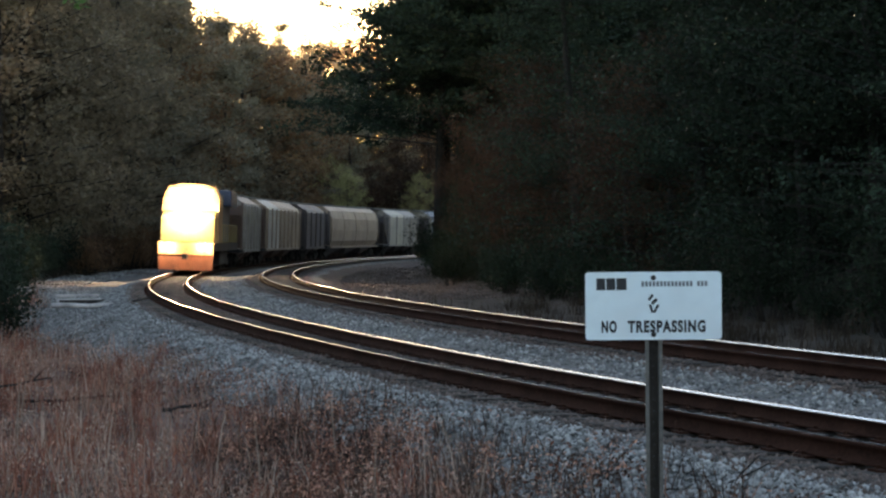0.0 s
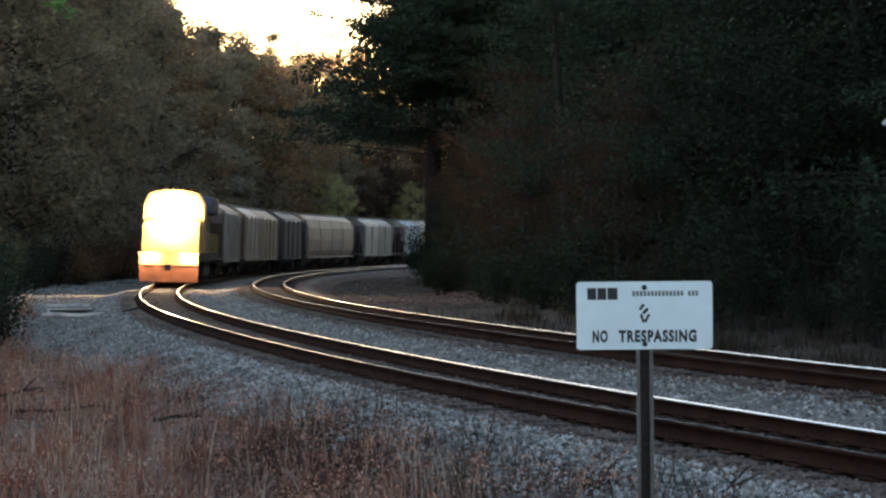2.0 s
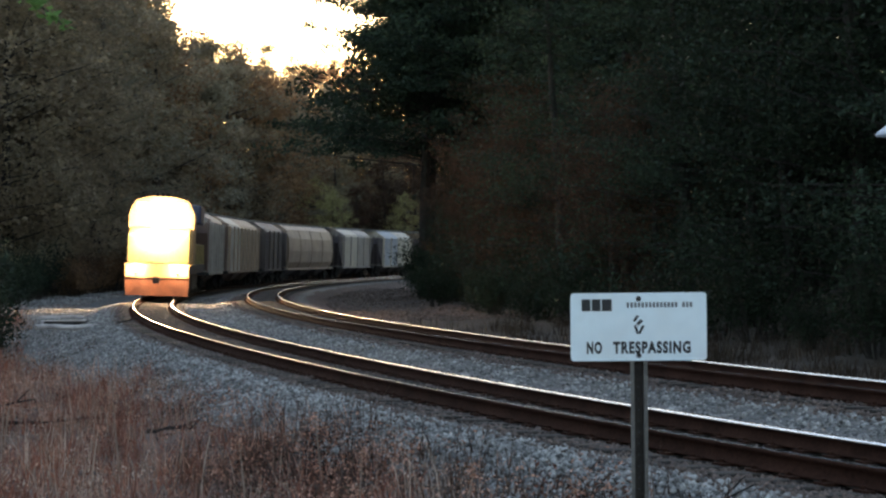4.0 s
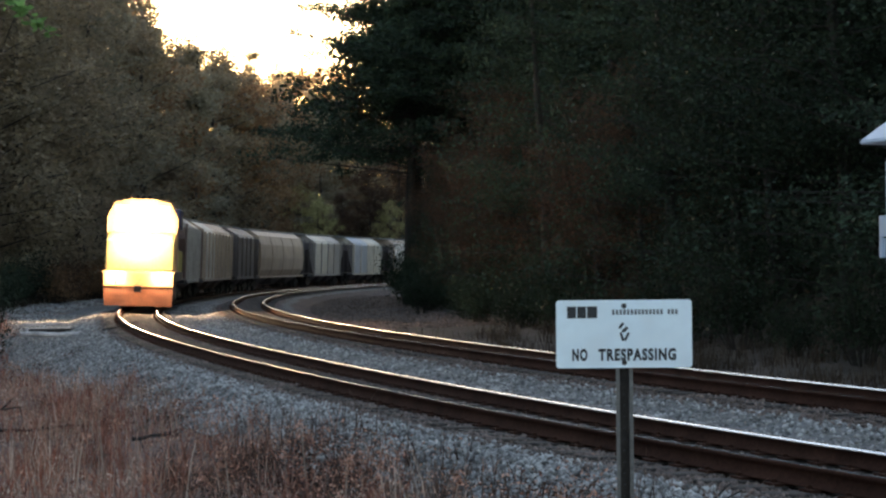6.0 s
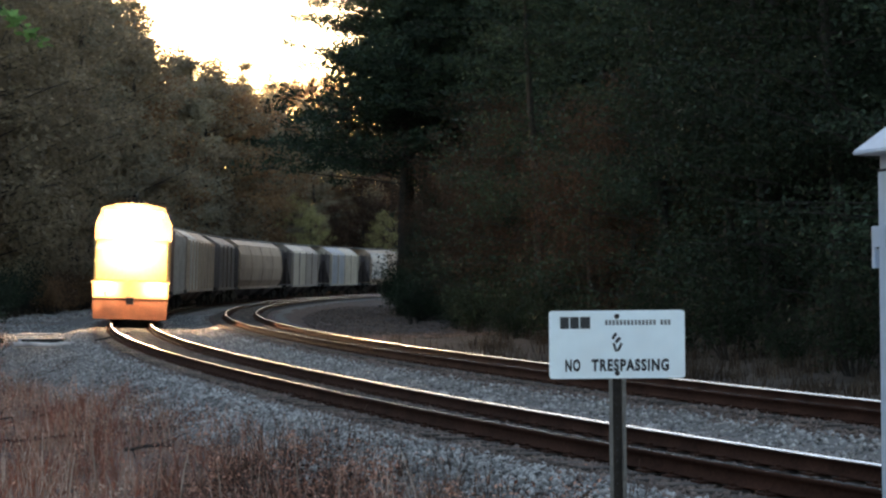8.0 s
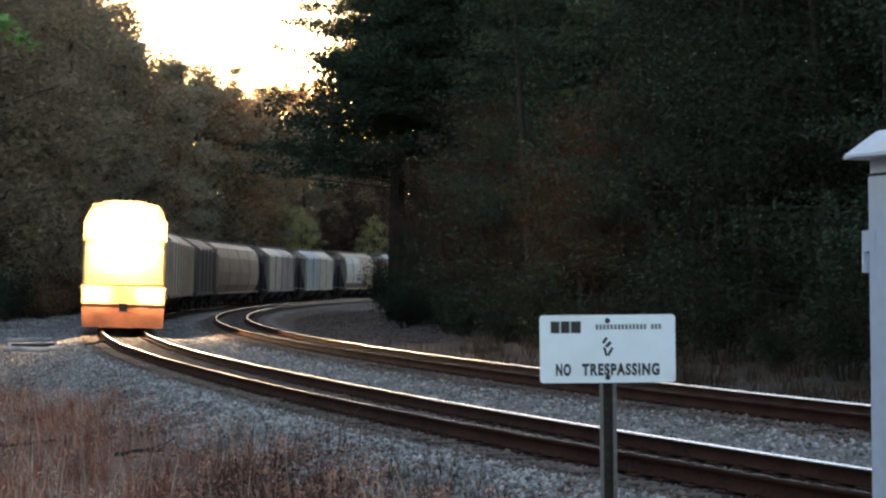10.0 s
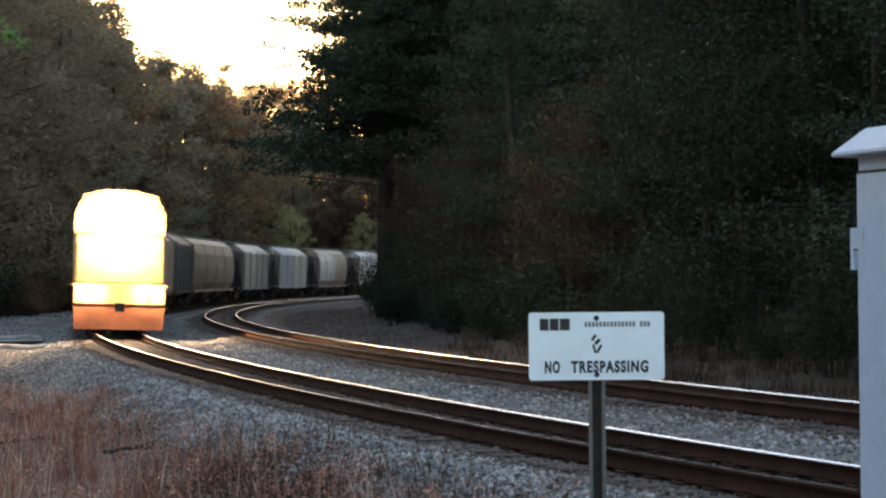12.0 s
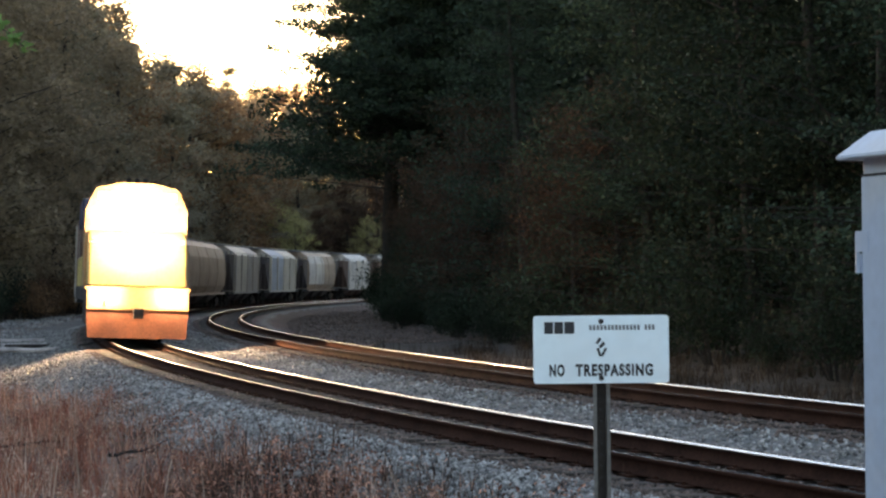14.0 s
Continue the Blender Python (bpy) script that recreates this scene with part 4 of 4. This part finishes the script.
def locomotive():
    """The front is at +x; the space's origin on the rails below its middle."""
    L = 18.0
    t = empty("locomotive", pose(0, 0, 0), "dark blue diesel locomotive with burning headlamps and ditch lights", "locomotive")
    h = L / 2
    part("frame", soft_box(-h + 0.5, h - 0.6, -1.45, 1.45, 1.15, 1.6, 0.04), M_DARKSTEEL, t, "dark walkway frame")
    part("hood", soft_box(-h + 1.0, h - 4.8, -0.95, 0.95, 1.6, 4.35, 0.09), M_LOCO, t, "dark blue engine hood")
    part("radiator", soft_box(-h + 1.2, -h + 6.0, -1.4, 1.4, 3.7, 4.65, 0.08), M_LOCO, t, "flared radiator at the rear")
    bm = bmesh.new()
    prism(bm, [(-1.5, 1.6), (-1.5, 3.9), (-1.2, 4.55), (-0.5, 4.72), (0.5, 4.72), (1.2, 4.55), (1.5, 3.9), (1.5, 1.6)], h - 4.9, h - 2.6)
    cab = part("cab", bm, M_GLARE_ORANGE, t, "wide driver's cab, coloured orange for the glare")
    bm = bmesh.new()
    v = box(bm, h - 2.62, h - 0.9, -1.42, 1.42, 1.6, 3.3)
    for q in v:
        if q.co.x > h - 1 and q.co.z > 3:
            q.co.x, q.co.z = h - 1.25, 2.95
    bmesh.ops.bevel(bm, geom=bm.edges[:], offset=0.07, segments=3, affect="EDGES")
    part("nose", bm, M_LOCO2, t, "amber sloping nose")
    for sy in (-1, 1):
        part("windscreen", soft_box(h - 2.61, h - 2.575, sy * 0.62 - 0.45, sy * 0.62 + 0.45, 3.42, 4.1, 0.015), M_GLARE_GLASS, cab, "windscreen pane, paled for the lamp glare")
        part("number_board", soft_box(h - 2.61, h - 2.52, sy * 0.85 - 0.3, sy * 0.85 + 0.3, 4.2, 4.42, 0.015), M_SIGN, cab, "pale board")
    part("pilot", soft_box(h - 0.62, h - 0.42, -1.45, 1.45, 0.95, 1.6, 0.03), M_GLARE_ORANGE, t, "pilot plate below the platform, coloured orange for the glare")
    bm = bmesh.new()
    prism(bm, [(-1.4, 0.14), (1.4, 0.14), (1.45, 0.95), (-1.45, 0.95)], h - 0.62, h - 0.5)
    part("plough", bm, M_GLARE_RED, t, "snow plough above the rails, coloured red for the glare's fringe")
    part("front_platform", soft_box(h - 0.95, h - 0.4, -1.5, 1.5, 1.52, 1.6, 0.01), M_GLARE_ORANGE, t, "platform across the front, coloured orange for the glare")
    # lamps: a pair above the nose, one at each side of the platform
    for y, z, x, r in ((-0.16, 3.34, h - 1.2, 0.11), (0.16, 3.34, h - 1.2, 0.11), (-0.95, 1.36, h - 0.2, 0.085), (0.95, 1.36, h - 0.2, 0.085)):
        bm = bmesh.new()
        rod(bm, (x - 0.1, y, z), (x, y, z), r * 0.8, seg=20)
        rod(bm, (x - 0.05, y, z - 0.3), (x - 0.05, y, z - 0.05), 0.03, seg=8)
        lamp = part("headlight" if z > 2.5 else "ditch_light", bm, M_DARKSTEEL, t, "round lamp, brightly lit")
        # bare globes shine back on the front too, whitening it in place of glare
        bm = bmesh.new()
        bmesh.ops.create_uvsphere(bm, u_segments=20, v_segments=10, radius=r, matrix=Matrix.Translation((x + 0.02, y, z)))
        part("lens", bm, M_LAMP if z > 2.5 else M_DITCH, lamp, "blazing warm white lens")
    for sy in (-1, 1):
        bm = bmesh.new()
        for i in range(9):
            x = -h + 1.2 + i * 1.48
            rod(bm, (x, sy * 1.4, 1.6), (x, sy * 1.4, 2.6), 0.018, seg=6)
        rod(bm, (-h + 1.2, sy * 1.4, 2.6), (h - 4.9, sy * 1.4, 2.6), 0.018, seg=6)
        part("handrail", bm, M_LOCO2, t, "amber handrail with posts")
    part("fuel_tank", soft_box(-2.6, 2.6, -1.3, 1.3, 0.35, 1.15, 0.12), M_DARKSTEEL, t, "dark fuel tank")
    bm = bmesh.new()
    for i in range(3):
        rod(bm, (h - 3.6, -0.25 + 0.25 * i, 4.8), (h - 3.1, -0.25 + 0.25 * i, 4.82), 0.04, 0.08, 8)
        rod(bm, (h - 3.5, -0.25 + 0.25 * i, 4.68), (h - 3.5, -0.25 + 0.25 * i, 4.8), 0.02, seg=6)
    part("horn", bm, M_DARKSTEEL, t)
    wheels = []
    for bx in (-5.2, 5.2):
        bogie(t, bx, 2.7, 2)
        wheels += add_wheels(t, (bx - 1.35, bx + 1.35))
    for sx in (-1, 1):
        coupler(t, sx * (h - 0.7), sx * h)
    TRAIN.append((t, 0.0, L, wheels))


def hopper(label, paint, end_paint, L, at, ribs, round_sides, end=2.6, patches=()):
    """A covered hopper wagon; at: distance of its front behind the train's front."""
    t = empty("hopper_wagon", pose(0, 0, 0), label, "railway wagon", "wagons of the train")
    h = L / 2
    b0 = h - end
    top = 4.55
    if round_sides:
        prof = [(1.2, 1.05), (1.5, 1.6), (1.58, 2.5), (1.5, 3.5), (1.25, 4.2), (0.7, top), (-0.7, top), (-1.25, 4.2), (-1.5, 3.5), (-1.58, 2.5), (-1.5, 1.6), (-1.2, 1.05)]
    else:
        prof = [(1.45, 1.05), (1.5, 1.12), (1.5, 3.85), (1.35, 4.1), (0.6, top), (-0.6, top), (-1.35, 4.1), (-1.5, 3.85), (-1.5, 1.12), (-1.45, 1.05)]
    bm = bmesh.new()
    prism(bm, prof, -b0, b0)
    body = part("body", bm, paint, t)
    # sloped ends, sill and corner posts
    for sx in (-1, 1):
        bm = bmesh.new()
        a = [bm.verts.new((sx * (b0 - 0.01), y, z)) for y, z in ((-1.4, 1.2), (1.4, 1.2), (1.4, 3.9), (-1.4, 3.9))]
        b = [bm.verts.new((sx * (h - 0.75), y, z)) for y, z in ((-1.4, 3.3), (1.4, 3.3), (1.4, 3.9), (-1.4, 3.9))]
        for i in range(4):
            bm.faces.new((a[i], a[(i + 1) % 4], b[(i + 1) % 4], b[i]))
        bm.faces.new(a)
        bm.faces.new(b)
        bmesh.ops.recalc_face_normals(bm, faces=bm.faces[:])
        part("slope_sheet", bm, end_paint, t, "sloping end sheet")
        bm = bmesh.new()
        box(bm, sx * (b0 - 0.2), sx * (h - 0.5), -1.45, 1.45, 0.95, 1.15)
        part("end_platform", bm, M_DARKSTEEL, t)
        for sy in (-1, 1):
            bm = bmesh.new()
            for dx in (0.0, 0.42):
                rod(bm, (sx * (h - 0.62 - dx), sy * 1.46, 1.1), (sx * (h - 0.62 - dx), sy * 1.46, 4.1), 0.03, seg=6)
            for i in range(9):
                z = 1.3 + i * 0.32
                rod(bm, (sx * (h - 0.62), sy * 1.46, z), (sx * (h - 1.04), sy * 1.46, z), 0.016, seg=6)
            rod(bm, (sx * (h - 1.04), sy * 1.44, 4.1), (sx * b0, sy * 1.44, 4.05), 0.03, seg=6)
            part("ladder", bm, end_paint, t)
    for sy in (-1, 1):
        for i in range(ribs + 1):
            x = -b0 + 0.06 + (2 * b0 - 0.12) * i / ribs
            bm = bmesh.new()
            if round_sides:
                prism(bm, [(sy * (abs(y) + 0.035), z) for y, z in prof[:5]] + [(sy * (abs(y) - 0.03), z) for y, z in prof[4::-1]], x - 0.03, x + 0.03)
            else:
                box(bm, x - 0.055, x + 0.055, min(sy * 1.49, sy * 1.6), max(sy * 1.49, sy * 1.6), 1.15, 3.95)
            part("side_post", bm, paint, body)
        bm = bmesh.new()
        box(bm, -b0, b0, min(sy * 1.42, sy * 1.56), max(sy * 1.42, sy * 1.56), 0.98, 1.12)
        part("side_sill", bm, paint, t)
    for x0, x1, mat in patches:
        for sy in (-1, 1):
            bm = bmesh.new()
            prism(bm, [(sy * (abs(y) + 0.012), z) for y, z in prof[1:5]] + [(sy * (abs(y) - 0.03), z) for y, z in prof[4:0:-1]], b0 - x1, b0 - x0)
            part("painted_panel", bm, mat, body, "panel painted in another shade")
    bm = bmesh.new()
    box(bm, -h + 0.5, h - 0.5, -0.42, 0.42, top + 0.1, top + 0.16)
    for i in range(9):
        x = -b0 + 2 * b0 * i / 8
        box(bm, x - 0.04, x + 0.04, -0.4, 0.4, top - 0.02, top + 0.12)
    part("roof_walkway", bm, material("galvanised_grating", (0.4, 0.4, 0.4), 0.6, 0.4, bump=0.2) if "galvanised_grating" not in bpy.data.materials else bpy.data.materials["galvanised_grating"], t, "pale metal walkway along the roof")
    n = 3
    for i in range(n):
        cx = -b0 + (2 * b0) * (i + 0.5) / n
        bm = bmesh.new()
        w = b0 / n * 0.9
        a = [bm.verts.new((cx + sx * w, y, 1.1)) for sx, y in ((-1, -1.25), (1, -1.25), (1, 1.25), (-1, 1.25))]
        b = [bm.verts.new((cx + sx * 0.35, y, 0.38)) for sx, y in ((-1, -0.6), (1, -0.6), (1, 0.6), (-1, 0.6))]
        for k in range(4):
            bm.faces.new((a[k], a[(k + 1) % 4], b[(k + 1) % 4], b[k]))
        bm.faces.new(b)
        bm.faces.new(a)
        bmesh.ops.recalc_face_normals(bm, faces=bm.faces[:])
        part("discharge_bay", bm, end_paint, t, "tapering discharge bay under the body")
    wheels = []
    for bx in (-h + 2.2, h - 2.2):
        bogie(t, bx, 1.75, 2)
        wheels += add_wheels(t, (bx - 0.875, bx + 0.875))
    for sx in (-1, 1):
        coupler(t, sx * (h - 0.8), sx * h)
    TRAIN.append((t, at, L, wheels))


def paint(name, base, second):
    return material(name, base, 0.6, vary=0.12, scale=0.8, fine=6, bump=0.06, bump_scale=4, second=second, spots=0.55)


def train():
    # wagon paints warmed to include the brown tint of the lens flare
    tan = paint("warm_tan_paint", (0.48, 0.34, 0.25), (0.35, 0.245, 0.185))
    brown = paint("oxide_brown_paint", (0.2, 0.115, 0.09), (0.14, 0.085, 0.07))
    white = paint("dirty_white_paint", (0.72, 0.65, 0.59), (0.52, 0.46, 0.41))
    blue = paint("grey_blue_paint", (0.4, 0.42, 0.46), (0.3, 0.31, 0.34))
    grey = paint("dull_grey_paint", (0.4, 0.335, 0.29), (0.29, 0.24, 0.21))
    # a dark wagon's paint; on wagon ends it paints in their shade
    dark = paint("dark_shade_paint", (0.12, 0.095, 0.095), (0.08, 0.065, 0.065))
    locomotive()
    cream = paint("cream_paint", (0.6, 0.52, 0.42), (0.45, 0.38, 0.31))
    at = 18.3
    for label, p, e, L, ribs, rnd, end, patches in (
            ("pale grey ribbed covered hopper wagon", grey, brown, 12.1, 5, False, 2.0, ()),
            ("tan ribbed covered hopper wagon with a white end panel", tan, brown, 18.9, 8, False, 1.9, ((0.2, 5.2, white),)),
            ("oxide brown covered hopper wagon", dark, dark, 10.0, 4, False, 0.9, ((4.0, 4.6, brown),)),
            ("tan round-sided covered hopper wagon with four panels", tan, dark, 22.2, 4, True, 1.8, ()),
            ("grey covered hopper wagon with a pale front panel and shade-dark ends", grey, dark, 15.5, 4, False, 2.6, ((0.1, 5.4, cream),)),
            ("pale blue-grey and cream covered hopper wagon with shade-dark ends", cream, dark, 15.5, 4, False, 2.6, ((0.1, 5.2, blue),)),
            ("dirty white covered hopper wagon with shade-dark ends", tan, dark, 15.5, 4, True, 2.6, ((0.1, 5.8, white),)),
            ("white covered hopper wagon with brown ends", white, brown, 13.0, 3, False, 2.8, ()),
            ("dirty white round-sided covered hopper wagon", white, brown, 15.5, 4, True, 2.6, ()),
            ("grey ribbed covered hopper wagon", grey, dark, 15.5, 8, False, 2.6, ())):
        hopper(label, p, e, L, at, ribs, rnd, end, patches)
        at += L + 0.25


train()


# ---------------------------------------------------------------- movement
FRONT, SPEED = 70.5, 3.06       # where the train's front stands at the start, and its pace in metres a second


def motions():
    for t, at, L, wheels in TRAIN:
        rows = []
        for k in range(15):
            s = FRONT - SPEED * k + at + L / 2
            a, b = spot(s - L * 0.36), spot(s + L * 0.36)
            x, y = (a[0] + b[0]) / 2, (a[1] + b[1]) / 2
            yaw = math.degrees(math.atan2(a[1] - b[1], a[0] - b[0]))
            # leaning into the bend with the raised outer rail
            rows.append((k, pose(x, y, CANT / 2, 0, 0, yaw) @ pose(0, 0, 0, math.degrees(-math.atan2(CANT, 2 * HALF)), 0, 0)))
        walk(t, rows)
        for w, wx in wheels:
            walk(w, [(k * 0.2, pose(wx, 0, WHEEL_R, 0, math.degrees(SPEED * k * 0.2 / WHEEL_R), 0)) for k in range(71)])


motions()
